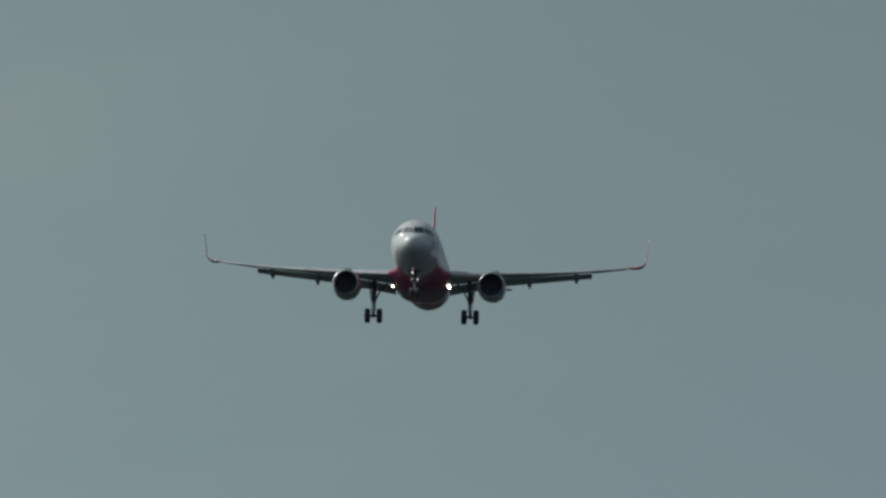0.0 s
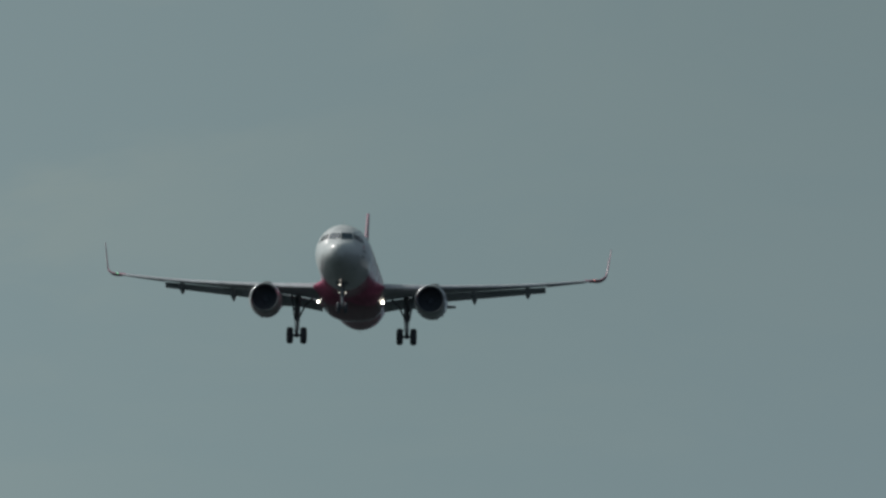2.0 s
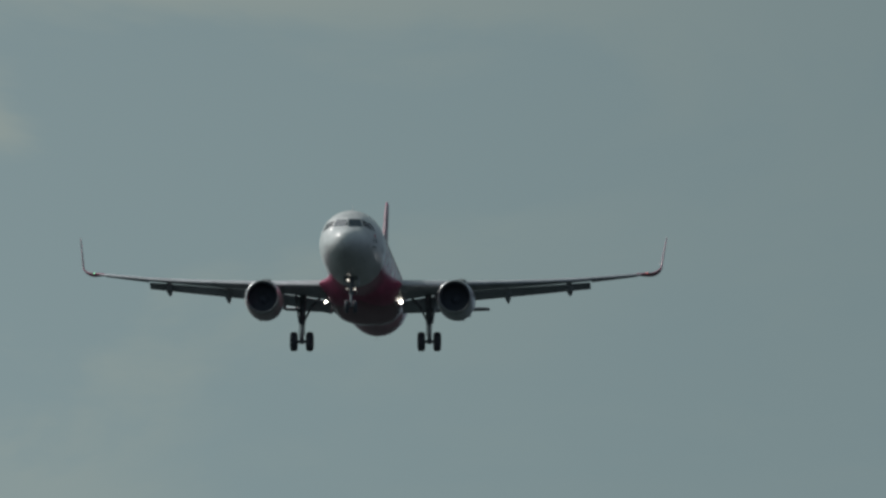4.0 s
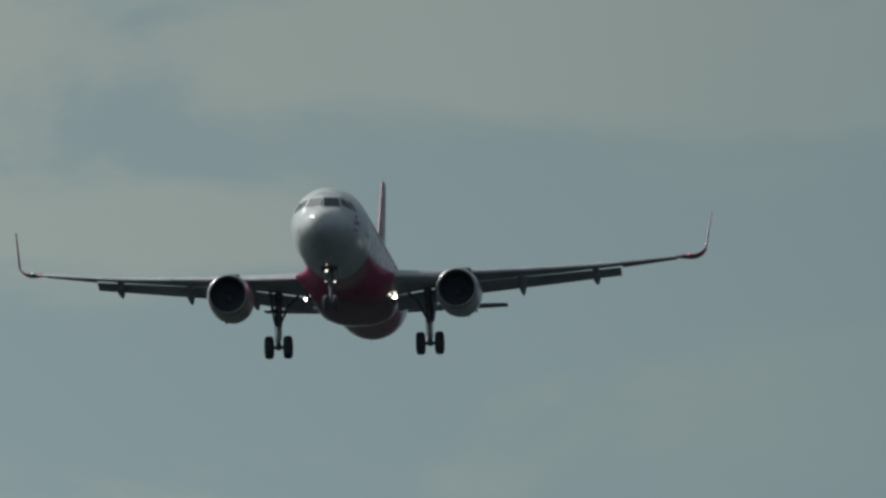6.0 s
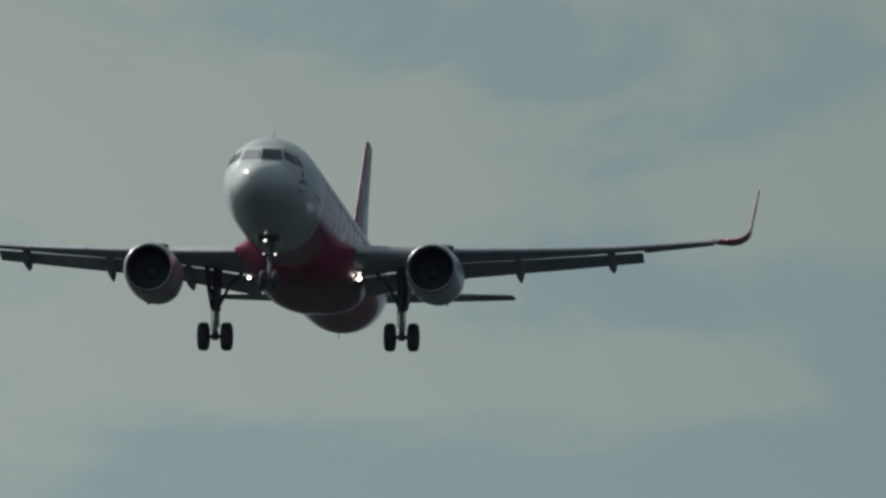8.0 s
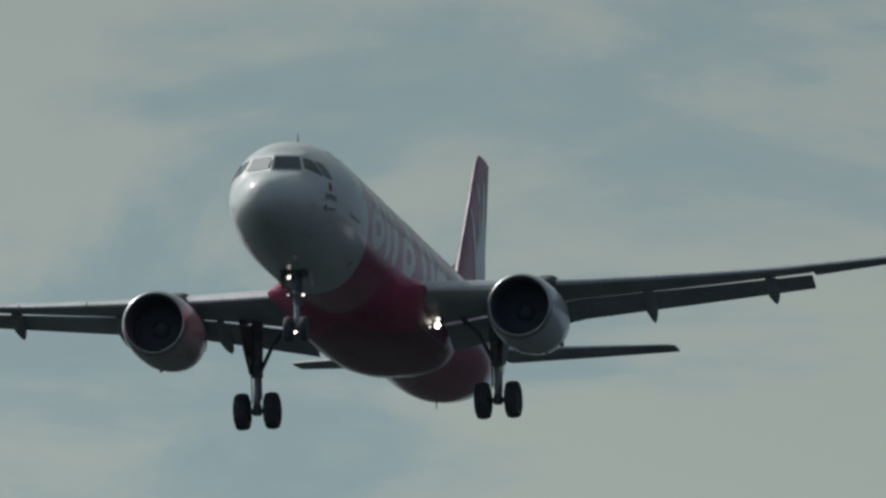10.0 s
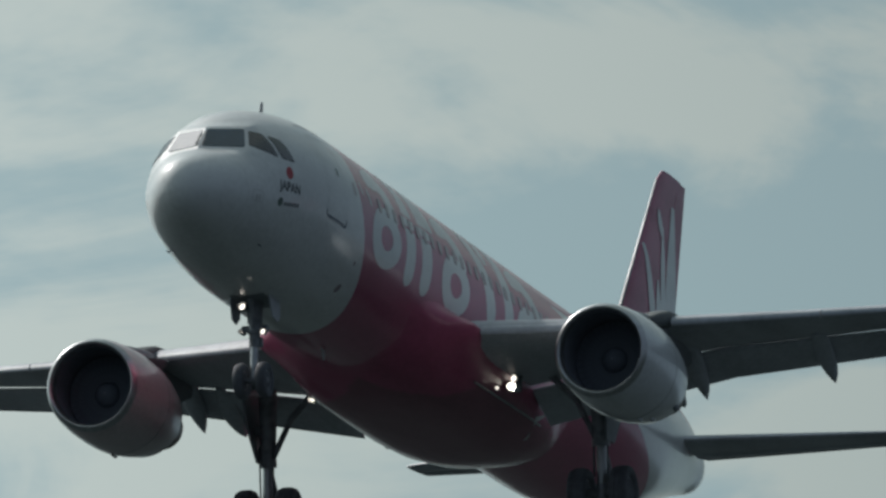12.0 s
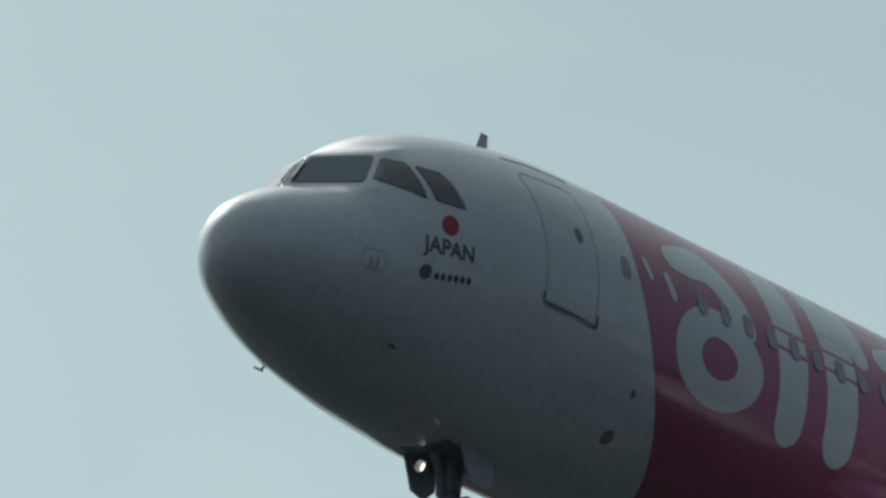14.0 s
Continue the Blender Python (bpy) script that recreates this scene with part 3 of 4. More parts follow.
    for s, w, low, swell in ((9.4, 0.70, -1.62, 0.0), (10.4, 0.95, -1.76, 0.0), (10.8, 1.08, -1.82, 0.02), (11.2, 1.24, -1.89, 0.07), (11.5, 1.42, -1.98, 0.14), (11.8, 1.58, -2.08, 0.25), (12.1, 1.69, -2.18, 0.39), (12.4, 1.76, -2.26, 0.55), (12.7, 1.83, -2.32, 0.66),
                             (13.0, 1.90, -2.38, 0.60), (13.4, 1.97, -2.44, 0.50), (14.2, 2.09, -2.50, 0.26), (15.2, 2.13, -2.53, 0.06), (16.5, 2.15, -2.54, 0.0), (18.5, 2.16, -2.54, 0.0), (20.0, 2.08, -2.50, 0.0), (21.4, 1.85, -2.36, 0.0), (22.6, 1.35, -2.08, 0.0)):
        c, h = -1.10, low + 1.10
        wide, top, keel = body_at(s)
        mid, tall = (top + keel) / 2, (top - keel) / 2
        ring = []
        for k in range(80):
            a = k * math.tau / 80
            ca, sa = math.cos(a), -math.sin(a)
            own = 1 / ((abs(ca) / w) ** 2.7 + (abs(sa) / abs(h if sa < 0 else h * 0.46)) ** 2.7) ** (1 / 2.7)
            # how far the body's own skin lies in this direction
            p, q, e = (ca / wide) ** 2 + (sa / tall) ** 2, (c - mid) * sa / tall ** 2, ((c - mid) / tall) ** 2 - 1
            hull = (-q + math.sqrt(q * q - p * e)) / p - 0.025
            lap = max(0.0, 0.18 - abs(own - hull)) if sa < 0.5 else 0.0
            r = max(own, hull if sa < 0.7 else own) + lap * lap / 0.72 * (1.0 if sa < 0 else max(0.0, 1.0 - 3 * sa))
            x, z = r * ca, c + r * sa
            off = z + 1.10
            out = swell * (max(0.0, 1 - (off / 0.37) ** 2) ** 1.5 if off > 0 else math.exp(-(off / 0.48) ** 2))
            ring.append(Vector((x + math.copysign(out * min(1.0, abs(x) / 0.6), x), -s, z)))
        rings.append(ring)
    loft(bm, rings)
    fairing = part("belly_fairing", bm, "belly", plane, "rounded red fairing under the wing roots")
    # pale strip painting the sunlit lower edge, and rear fillet of the fairing
    for side in (-1, 1):
        bm = bmesh.new()
        way = [Vector((side * (0.905 * w + 0.012), -q, -1.95)) for q, w in ((14.5, 2.12), (16.0, 2.14), (17.5, 2.155), (18.5, 2.16), (19.3, 2.12))]
        for a, b in zip(way, way[1:]):
            tube(bm, a, b, 0.022, n=8)
        part("lit_edge_strip", bm, "faint", fairing)
        bm = bmesh.new()
        rim = [Vector((side * 1.985, -18.75, -1.86)), Vector((side * 2.03, -19.35, -1.70)), Vector((side * 1.58, -19.30, -2.25)), Vector((side * 1.87, -19.0, -1.98))]
        out = Vector((side * 0.03, 0, 0))
        loft(bm, [[q - out for q in rim], [q + out for q in rim]])
        part("rear_fillet", bm, "white", fairing, "white fillet plate", smooth=False)

    # painted signs on the left of the nose
    bm = bmesh.new()
    disc(bm, (2.67, angle_of(2.67, 0.145) * 1.72), (0.14, 0.14), arc=1.72)
    part("round_emblem", bm, "spot", fus, "red disc painted below the cockpit windows")
    curve = bpy.data.curves.new("country_name", "FONT")
    curve.body, curve.size, curve.align_x, curve.offset = "JAPAN", 0.335, "CENTER", 0.003
    holder = new("country_name", curve)
    flat_mesh = bpy.data.meshes.new_from_object(holder.evaluated_get(bpy.context.evaluated_depsgraph_get()))
    bpy.data.objects.remove(holder)
    bm = bmesh.new()
    bm.from_mesh(flat_mesh)
    wide = max(abs(v.co.x) for v in bm.verts)
    for v in bm.verts:
        s = 2.66 + v.co.x * 0.44 / wide
        h = -0.285 + v.co.y * 0.88 + 0.04 * (s - 2.2)
        v.co = skin(s, angle_of(s, h), -1, 0.010)
    part("country_name", bm, "ink", fus, "the country name in dark capitals", smooth=False)
    bm = bmesh.new()
    disc(bm, (2.30, angle_of(2.30, -0.55) * 1.6), (0.10, 0.10), arc=1.6)
    part("maker_badge", bm, "badge", fus)
    for k in range(6):
        bm = bmesh.new()
        s, z = 2.45 + 0.108 * k, -0.565 + 0.014 * k
        decal(bm, *stroke((s, angle_of(s, z) * 1.65), (s + 0.078, angle_of(s + 0.078, z + 0.008) * 1.65), 0.10), arc=1.65)
        part("lettering_bar", bm, "ink", fus)

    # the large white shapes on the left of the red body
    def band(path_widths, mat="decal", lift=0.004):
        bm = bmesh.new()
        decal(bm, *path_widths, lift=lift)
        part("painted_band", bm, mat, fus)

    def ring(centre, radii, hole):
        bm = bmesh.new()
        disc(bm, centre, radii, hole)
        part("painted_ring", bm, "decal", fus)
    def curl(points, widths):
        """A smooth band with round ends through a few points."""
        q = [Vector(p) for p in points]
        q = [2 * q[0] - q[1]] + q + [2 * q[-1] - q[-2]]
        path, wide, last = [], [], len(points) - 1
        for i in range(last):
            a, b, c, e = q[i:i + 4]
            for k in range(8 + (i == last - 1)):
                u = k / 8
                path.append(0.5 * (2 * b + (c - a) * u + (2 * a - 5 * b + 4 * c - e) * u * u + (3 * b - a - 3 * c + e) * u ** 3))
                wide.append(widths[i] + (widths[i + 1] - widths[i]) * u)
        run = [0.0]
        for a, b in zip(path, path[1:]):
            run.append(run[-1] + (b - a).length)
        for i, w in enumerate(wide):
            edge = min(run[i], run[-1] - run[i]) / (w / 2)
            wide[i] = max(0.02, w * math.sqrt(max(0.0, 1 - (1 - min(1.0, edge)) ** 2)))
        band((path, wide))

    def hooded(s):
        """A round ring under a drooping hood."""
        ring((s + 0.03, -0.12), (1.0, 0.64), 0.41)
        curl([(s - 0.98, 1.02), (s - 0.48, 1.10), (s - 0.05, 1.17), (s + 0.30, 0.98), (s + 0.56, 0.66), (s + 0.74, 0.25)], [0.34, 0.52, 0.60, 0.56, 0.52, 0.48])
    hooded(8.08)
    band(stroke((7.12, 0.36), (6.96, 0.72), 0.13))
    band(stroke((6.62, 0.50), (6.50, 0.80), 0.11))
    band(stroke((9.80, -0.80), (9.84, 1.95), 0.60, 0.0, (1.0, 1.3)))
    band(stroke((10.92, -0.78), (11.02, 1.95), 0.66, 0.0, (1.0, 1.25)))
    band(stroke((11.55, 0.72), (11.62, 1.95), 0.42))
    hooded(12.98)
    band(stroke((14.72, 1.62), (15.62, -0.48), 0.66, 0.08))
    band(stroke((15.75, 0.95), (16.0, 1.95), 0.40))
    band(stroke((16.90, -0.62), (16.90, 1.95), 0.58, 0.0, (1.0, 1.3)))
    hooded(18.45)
    return fus


def build_wing(plane, side):
    bm = bmesh.new()
    rings = []
    for x in (0.3, 2.0, 4.2, 6.4, 8.7, 11.0, 13.4):
        chord = trail_edge(x) - lead_edge(x)
        rings.append(mirror(section(x, lead_edge(x), wing_z(x), chord, 0.145 - 0.003 * x, wing_tilt(x), 0.815 if x < 9 else 0.79), side))
    loft(bm, rings)
    wing = part("wing", bm, "grey", plane, "swept grey wing with drooped slats and extended flaps")
    # outer wing with the aileron joint, up to the tip
    bm = bmesh.new()
    rings = []
    for x in (13.4, 15.0, 16.2):
        rings.append(mirror(section(x, lead_edge(x), wing_z(x), (trail_edge(x) - lead_edge(x)) * 0.76, 0.125, wing_tilt(x), 1.0), side))
    loft(bm, rings)
    part("outer_panel", bm, "grey", wing)
    bm = bmesh.new()
    rings = []
    for x in (13.45, 15.0, 16.2):
        chord = trail_edge(x) - lead_edge(x)
        rings.append(mirror(section(x, lead_edge(x) + chord * 0.71, wing_z(x) + 0.71 * (trail_z(x) - wing_z(x)), chord * 0.30, 0.14, 2, 1.0), side))
    loft(bm, rings)
    part("aileron", bm, "grey", wing)
    # upturned tip
    bm = bmesh.new()
    rings = [mirror(section(16.2, lead_edge(16.2), wing_z(16.2), trail_edge(16.2) - lead_edge(16.2), 0.12, wing_tilt(16.2)), side)]
    for f in range(13):
        u = f / 12
        bend = min(1.0, u / 0.42)
        a = radians(8 + 74 * bend)
        if u <= 0.42:
            x = 16.85 + 0.78 * math.sin(bend * radians(78)) / math.sin(radians(78))
            z = wing_z(16.85) + 0.10 * bend + 0.62 * (1 - math.cos(bend * radians(78)))
        else:
            v = (u - 0.42) / 0.58
            x = 17.63 + 0.26 * v
            z = wing_z(16.85) + 0.10 + 0.62 * (1 - math.cos(radians(78))) + 1.92 * v
        lead = lead_edge(16.85) + 1.15 * bend + (1.0 * (u - 0.42) / 0.58 if u > 0.42 else 0)
        chord = 1.40 - 0.32 * bend - (0.52 * (u - 0.42) / 0.58 if u > 0.42 else 0)
        rings.append(mirror(section(x, lead, z, chord, 0.10, 0, 1.0, lean=a - radians(8)), side))
    loft(bm, rings)
    tip = part("sharklet", bm, "red", wing, "upturned red wing tip")
    # pale outer face of the upright blade
    bm = bmesh.new()
    half = len(rings[0]) // 2
    sheet(bm, [[p + Vector((side * 0.006, 0, 0)) for p in ring[half - 4:]] for ring in rings[6:]])
    part("blade_face", bm, "white", tip, "white outer face of the wing tip")
    bm = bmesh.new()
    bmesh.ops.create_uvsphere(bm, u_segments=12, v_segments=8, radius=0.04, matrix=Matrix.Translation((side * 16.82, -lead_edge(16.82) + 0.01, wing_z(16.82) + 0.02)))
    part("navigation_light", bm, "lamp_red" if side < 0 else "lamp_green", tip)

    # slats, nose down and forward
    for x0, x1 in ((2.5, 5.45), (6.2, 9.1), (9.15, 11.6), (11.65, 14.1), (14.15, 16.5)):
        bm = bmesh.new()
        rings = []
        for x in (x0, (x0 + x1) / 2, x1):
            chord = trail_edge(x) - lead_edge(x)
            drop = 0.13 if x < 6 else 0.10
            ring = section(x, lead_edge(x) - 0.17, wing_z(x) - drop + 0.02, min(chord, 4.0) * 0.17, 0.34, -14, 1.0)
            rings.append(mirror(ring, side))
        loft(bm, rings)
        part("slat", bm, "grey", wing)

    # flaps
    for x0, x1 in ((2.15, 6.44), (6.40, 13.4)):
        bm = bmesh.new()
        rings = []
        for f in (0.0, 0.5, 1.0):
            x = x0 + (x1 - x0) * f
            fc, droop = flap_at(x)
            rings.append(mirror(section(x, trail_edge(x) - 0.64 * fc, trail_z(x) - flap_drop(x), fc, 0.14, droop, 1.0), side))
        loft(bm, rings)
        part("flap", bm, "grey", wing, "lowered landing flap")

    # flap track fairings
    for x, length, tip_s, tip_z in ((5.1, 2.0, 19.9, -1.63), (5.83, 1.8, 19.2, -1.65), (8.48, 1.7, 20.2, -1.24), (12.17, 1.6, 21.42, -0.58)):
        bm = bmesh.new()
        rings = []
        fc, droop = flap_at(x)
        hinge = trail_edge(x) - 0.64 * fc
        for i in range(15):
            u = i / 14
            s = tip_s - length + length * u
            if s < hinge:
                roof = trail_z(x) + (wing_z(x) - trail_z(x)) * (trail_edge(x) - s) / (trail_edge(x) - lead_edge(x)) - 0.02
            else:
                roof = trail_z(x) - flap_drop(x) - (s - hinge) * math.sin(radians(droop))
            foot = roof - 0.11 - (roof - 0.11 - tip_z) * max(0.0, (u - 0.28) / 0.72) ** 0.75
            roof = max(roof, foot + 0.05)
            half = 0.21 * min(1.0, 0.35 + 2.2 * u, 0.06 + 1.5 * (1 - u) ** 0.55)
            mid, tall = (roof + foot) / 2, (roof - foot) / 2
            rings.append(mirror([Vector((x + half * math.cos(a), -s, mid + tall * math.copysign(abs(math.sin(a)) ** 0.8, math.sin(a)))) for a in (k * math.tau / 16 for k in range(16))], side))
        loft(bm, rings)
        part("flap_track_fairing", bm, "grey", wing)

    # landing lights under the root, aimed along the glide path, deep in a hood
    for x, y, z, r, hood, kind in ((2.21 if side < 0 else 2.32, 16.60, -1.66, 0.09 if side < 0 else 0.07, 0.42 if side < 0 else 0.60, "lamp"), (2.20, 16.55, -1.47, 0.075, 0.16, "lamp_soft"), (2.14, 15.45, -1.90, 0.04, 0.03, "lamp_dim"))[:3 if side < 0 else 1]:
        aim = Matrix.Rotation(radians(2 if side < 0 else 0), 3, "Z") @ Matrix.Rotation(radians(-8), 3, "X")
        seat = Vector((side * x, -y, z))

        def lamp_piece(name, profile, mat, parent, label=""):
            bm = bmesh.new()
            spin(bm, profile, (side * x, 0, z), 24)
            bmesh.ops.rotate(bm, cent=seat, matrix=aim, verts=bm.verts)
            return part(name, bm, mat, parent, label)
        light = lamp_piece("landing_light", [(y - 0.012, 0.001), (y - 0.008, r * 0.6), (y, r)], kind, wing, "lit landing light")
        lamp_piece("light_housing", [(y - hood, r + 0.008), (y - hood, r + 0.016), (y + 0.02, r + 0.016), (y + 0.12, r * 0.6), (y + 0.14, 0.001)], "grey", light)
        lamp_piece("light_baffle", [(y - hood, r + 0.007), (y + 0.01, r + 0.004)], "ink", light, "black inner baffle")
    bm = bmesh.new()
    tube(bm, (side * 2.24, -16.66, -1.72), (side * 2.24, -16.85, -1.20), 0.085, 0.08)
    part("light_arm", bm, "steel", wing)
    return wing


def build_engine(plane, side):
    centre = (side * 5.78, 0.0, -2.17)
    bm = bmesh.new()
    spin(bm, [(11.30, 1.04), (11.6, 1.09), (12.1, 1.13), (12.8, 1.145), (13.5, 1.12), (14.1, 1.04), (14.72, 0.92), (14.72, 0.88), (14.0, 0.93)], centre, 64)
    engine = part("engine", bm, "cowl" if side < 0 else "cowl_bounce", plane, "turbofan engine in a smooth cowl")
    bm = bmesh.new()
    spin(bm, [(11.30, 1.04), (11.22, 1.012), (11.17, 0.975), (11.16, 0.945), (11.18, 0.915), (11.26, 0.885), (11.40, 0.868)], centre, 64)
    part("intake_lip", bm, "lip", engine, "bright bare metal intake lip")
    bm = bmesh.new()
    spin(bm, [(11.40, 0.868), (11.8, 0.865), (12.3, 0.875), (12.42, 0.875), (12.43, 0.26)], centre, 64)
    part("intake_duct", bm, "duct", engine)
    bm = bmesh.new()
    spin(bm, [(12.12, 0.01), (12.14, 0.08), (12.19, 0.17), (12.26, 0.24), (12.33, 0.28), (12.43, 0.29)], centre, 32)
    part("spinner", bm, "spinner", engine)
    bm = bmesh.new()
    grid = []
    for f in (0.0, 0.5, 1.0):
        r = 0.29 + 0.575 * f
        grid.append([Vector((r * math.cos(u * (0.105 - 0.01 * f)), -0.010 * u, r * math.sin(u * (0.105 - 0.01 * f)))) for u in (-1, 0, 1)])
    sheet(bm, grid)
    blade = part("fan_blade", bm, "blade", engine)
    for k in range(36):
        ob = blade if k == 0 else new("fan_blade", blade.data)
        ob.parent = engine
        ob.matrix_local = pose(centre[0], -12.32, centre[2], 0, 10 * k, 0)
    bm = bmesh.new()
    spin(bm, [(14.1, 0.70), (14.9, 0.66), (15.5, 0.56), (16.1, 0.47), (16.1, 0.43), (15.6, 0.46)], centre, 40)
    part("core_nozzle", bm, "hot", engine)
    bm = bmesh.new()
    spin(bm, [(15.6, 0.32), (16.2, 0.27), (16.6, 0.15), (16.85, 0.02)], centre, 32)
    part("exhaust_plug", bm, "hot", engine)
    # joints round the cowl
    for at, r in ((13.20, 1.134),):
        bm = bmesh.new()
        spin(bm, [(at - 0.007, r - 0.002), (at - 0.005, r + 0.004), (at + 0.005, r + 0.004), (at + 0.007, r - 0.002)], centre, 64)
        part("cowl_joint", bm, "faint", engine)
    # drains and latch covers under the rear of the cowl
    for at, turn, size in ((14.45, -42, 0.10), (13.9, -70, 0.07), (13.4, -78, 0.06)):
        bm = bmesh.new()
        d = Vector((side * math.cos(radians(turn)), 0, math.sin(radians(turn))))
        r = 0.975 if at > 14.2 else 1.07 if at > 13.6 else 1.125
        bmesh.ops.create_uvsphere(bm, u_segments=12, v_segments=8, radius=size, matrix=Matrix.Translation(Vector((centre[0], -at, centre[2])) + d * r) @ Matrix.Diagonal((0.7, 2.2, 0.9, 1)))
        part("drain_cover" if at > 14.2 else "latch_cover", bm, "dark_grey" if at > 14.2 else "cowl" if side < 0 else "cowl_bounce", engine)
    # pylon
    bm = bmesh.new()
    rings = []
    for s, low, high, w in ((12.4, -1.10, -1.02, 0.06), (13.2, -1.15, -0.88, 0.16), (14.2, -1.25, -0.74, 0.22), (15.1, -1.45, -0.66, 0.24), (16.6, -1.55, -0.70, 0.20), (17.9, -1.12, -0.78, 0.08)):
        rings.append([Vector((centre[0] + w * math.copysign(abs(math.cos(a)) ** 0.6, math.cos(a)), -s, (low + high) / 2 + (high - low) / 2 * math.copysign(abs(math.sin(a)) ** 0.6, math.sin(a)))) for a in (k * math.tau / 16 + 0.1 for k in range(16))])
    loft(bm, rings)
    part("pylon", bm, "dark_grey", engine)
    # dark cap of the pylon, rising over the leading edge between the slats
    bm = bmesh.new()
    rings = []
    for s, low, high, w in ((13.7, -1.06, -0.98, 0.05), (14.3, -1.02, -0.78, 0.17), (14.8, -0.95, -0.60, 0.26), (15.3, -0.85, -0.46, 0.30), (15.9, -0.75, -0.40, 0.28), (16.6, -0.65, -0.38, 0.18), (17.3, -0.60, -0.42, 0.05)):
        mid, tall = (low + high) / 2, (high - low) / 2
        rings.append([Vector((side * 5.88 + w * math.copysign(abs(math.cos(a)) ** 0.5, math.cos(a)), -s, mid + tall * math.copysign(abs(math.sin(a)) ** 0.5, math.sin(a)))) for a in (k * math.tau / 20 + 0.1 for k in range(20))])
    loft(bm, rings)
    part("pylon_cap", bm, "pylon", engine, "dark cap over the front of the pylon")
    # vortex strake on the inner side
    bm = bmesh.new()
    a = radians(50)
    d = Vector((-side * math.cos(a), 0, math.sin(a)))
    t = Vector((side * math.sin(a), 0, math.cos(a))) * 0.012
    c = Vector(centre)
    ring = [c + d * 1.14 + Vector((0, -12.7, 0)), c + d * 1.30 + Vector((0, -13.5, 0)), c + d * 1.34 + Vector((0, -13.95, 0)), c + d * 1.07 + Vector((0, -13.9, 0))]
    loft(bm, [[p + t for p in ring], [p - t for p in ring]])
    part("strake", bm, "dark_grey", engine)
    return engine


def build_tail(plane):
    def fin_lead(z):
        return 30.6 + (z - 2.0) * 0.81

    def fin_trail(z):
        return 35.68 + (z - 2.0) * 0.27
    bm = bmesh.new()
    rings = []
    for z in (1.5, 2.6, 4.2, 5.8, 7.2, 7.5):
        chord = fin_trail(z) - fin_lead(z)
        nose = fin_lead(z) + (0.22 if z > 7.4 else 0.0)
        rings.append([Vector((h, -(nose + u), z)) for u, h in airfoil(chord, 0.085, cut=0.68)])
    loft(bm, rings)
    fin = part("tail_fin", bm, "red", plane, "tall swept red tail fin with white strokes")
    bm = bmesh.new()
    rings = []
    for z in (2.3, 4.2, 5.8, 7.2, 7.48):
        chord = fin_trail(z) - fin_lead(z)
        rings.append([Vector((h, -(fin_lead(z) + u), z)) for u, h in airfoil(chord, 0.085, start=0.69)])
    loft(bm, rings)
    rudder = part("rudder", bm, "red", fin)
    bm = bmesh.new()
    rings = []
    for f in (0.0, 0.5, 1.0):
        rings.append([Vector((0.10 * (1 - f * 0.6) * math.cos(a), -(27.6 + 3.2 * f) - 0.2 * math.sin(a) * 0, 2.0 + 1.0 * f * f + 0.06 * math.sin(a))) for a in (k * math.tau / 10 for k in range(10))])
    loft(bm, rings)
    part("dorsal_fillet", bm, "red", fin)

    bm = bmesh.new()
    grid = []
    for z in (2.4, 4.2, 5.8, 7.2):
        chord = fin_trail(z) - fin_lead(z)
        edge = airfoil(chord, 0.085, cut=0.68)
        mid = len(edge) // 2
        grid.append([Vector((h * 1.03, -(fin_lead(z) + u - 0.006), z)) for u, h in edge[mid - 1:mid + 2]])
    sheet(bm, grid)
    part("leading_edge", bm, "dark_grey", fin, "grey leading edge strip")

    # white strokes on the left face, standing just off the paint
    def fin_paint(points, widths):
        bm = bmesh.new()
        grid = []
        for (s, z), w in zip(points, widths):
            row = []
            for k in range(4):
                q = s + w * (k / 3 - 0.5)
                chord = fin_trail(z) - fin_lead(z)
                low = airfoil(chord, 0.085, n=40)[40:]
                face = float(np.interp(q - fin_lead(z), [p[0] for p in low], [p[1] for p in low]))
                row.append(Vector((face - 0.012, -q, z)))
            grid.append(row)
        sheet(bm, grid)
        part("painted_stroke", bm, "decal", fin)
    steps = [i / 10 for i in range(11)]
    fin_paint([(33.50 + 1.00 * u ** 0.8, 5.40 - 2.5 * u) for u in steps], [0.16 + 0.60 * u ** 0.7 for u in steps])
    fin_paint([(34.62 + 0.25 * u, 4.75 - 1.9 * u) for u in steps], [0.12 + 0.42 * math.sin(math.pi * min(0.8, u * 0.9)) for u in steps])
    fin_paint([(35.98 - 0.32 * u, 6.75 - 4.1 * u) for u in steps], [0.26 + 0.72 * math.sin(math.pi * min(0.6, u * 0.8)) for u in steps])
    fin_paint([(34.72 + 0.22 * u, 6.45 - 0.6 * u) for u in steps], [0.08 + 0.30 * math.sin(math.pi * u) for u in steps])
    fin_paint([(35.06 + 0.06 * u, 6.1 - 2.9 * u) for u in steps], [0.10 + 0.34 * math.sin(math.pi * u) for u in steps])

    def stab(x):
        """Leading edge, trailing edge, height and tilt of the tailplane."""
        return 32.05 + (x - 0.9) * 0.64, 35.6 + (x - 0.9) * 0.28, 0.38 + 0.102 * (x - 0.9), -3.0 + 0.15 * (x - 0.9)

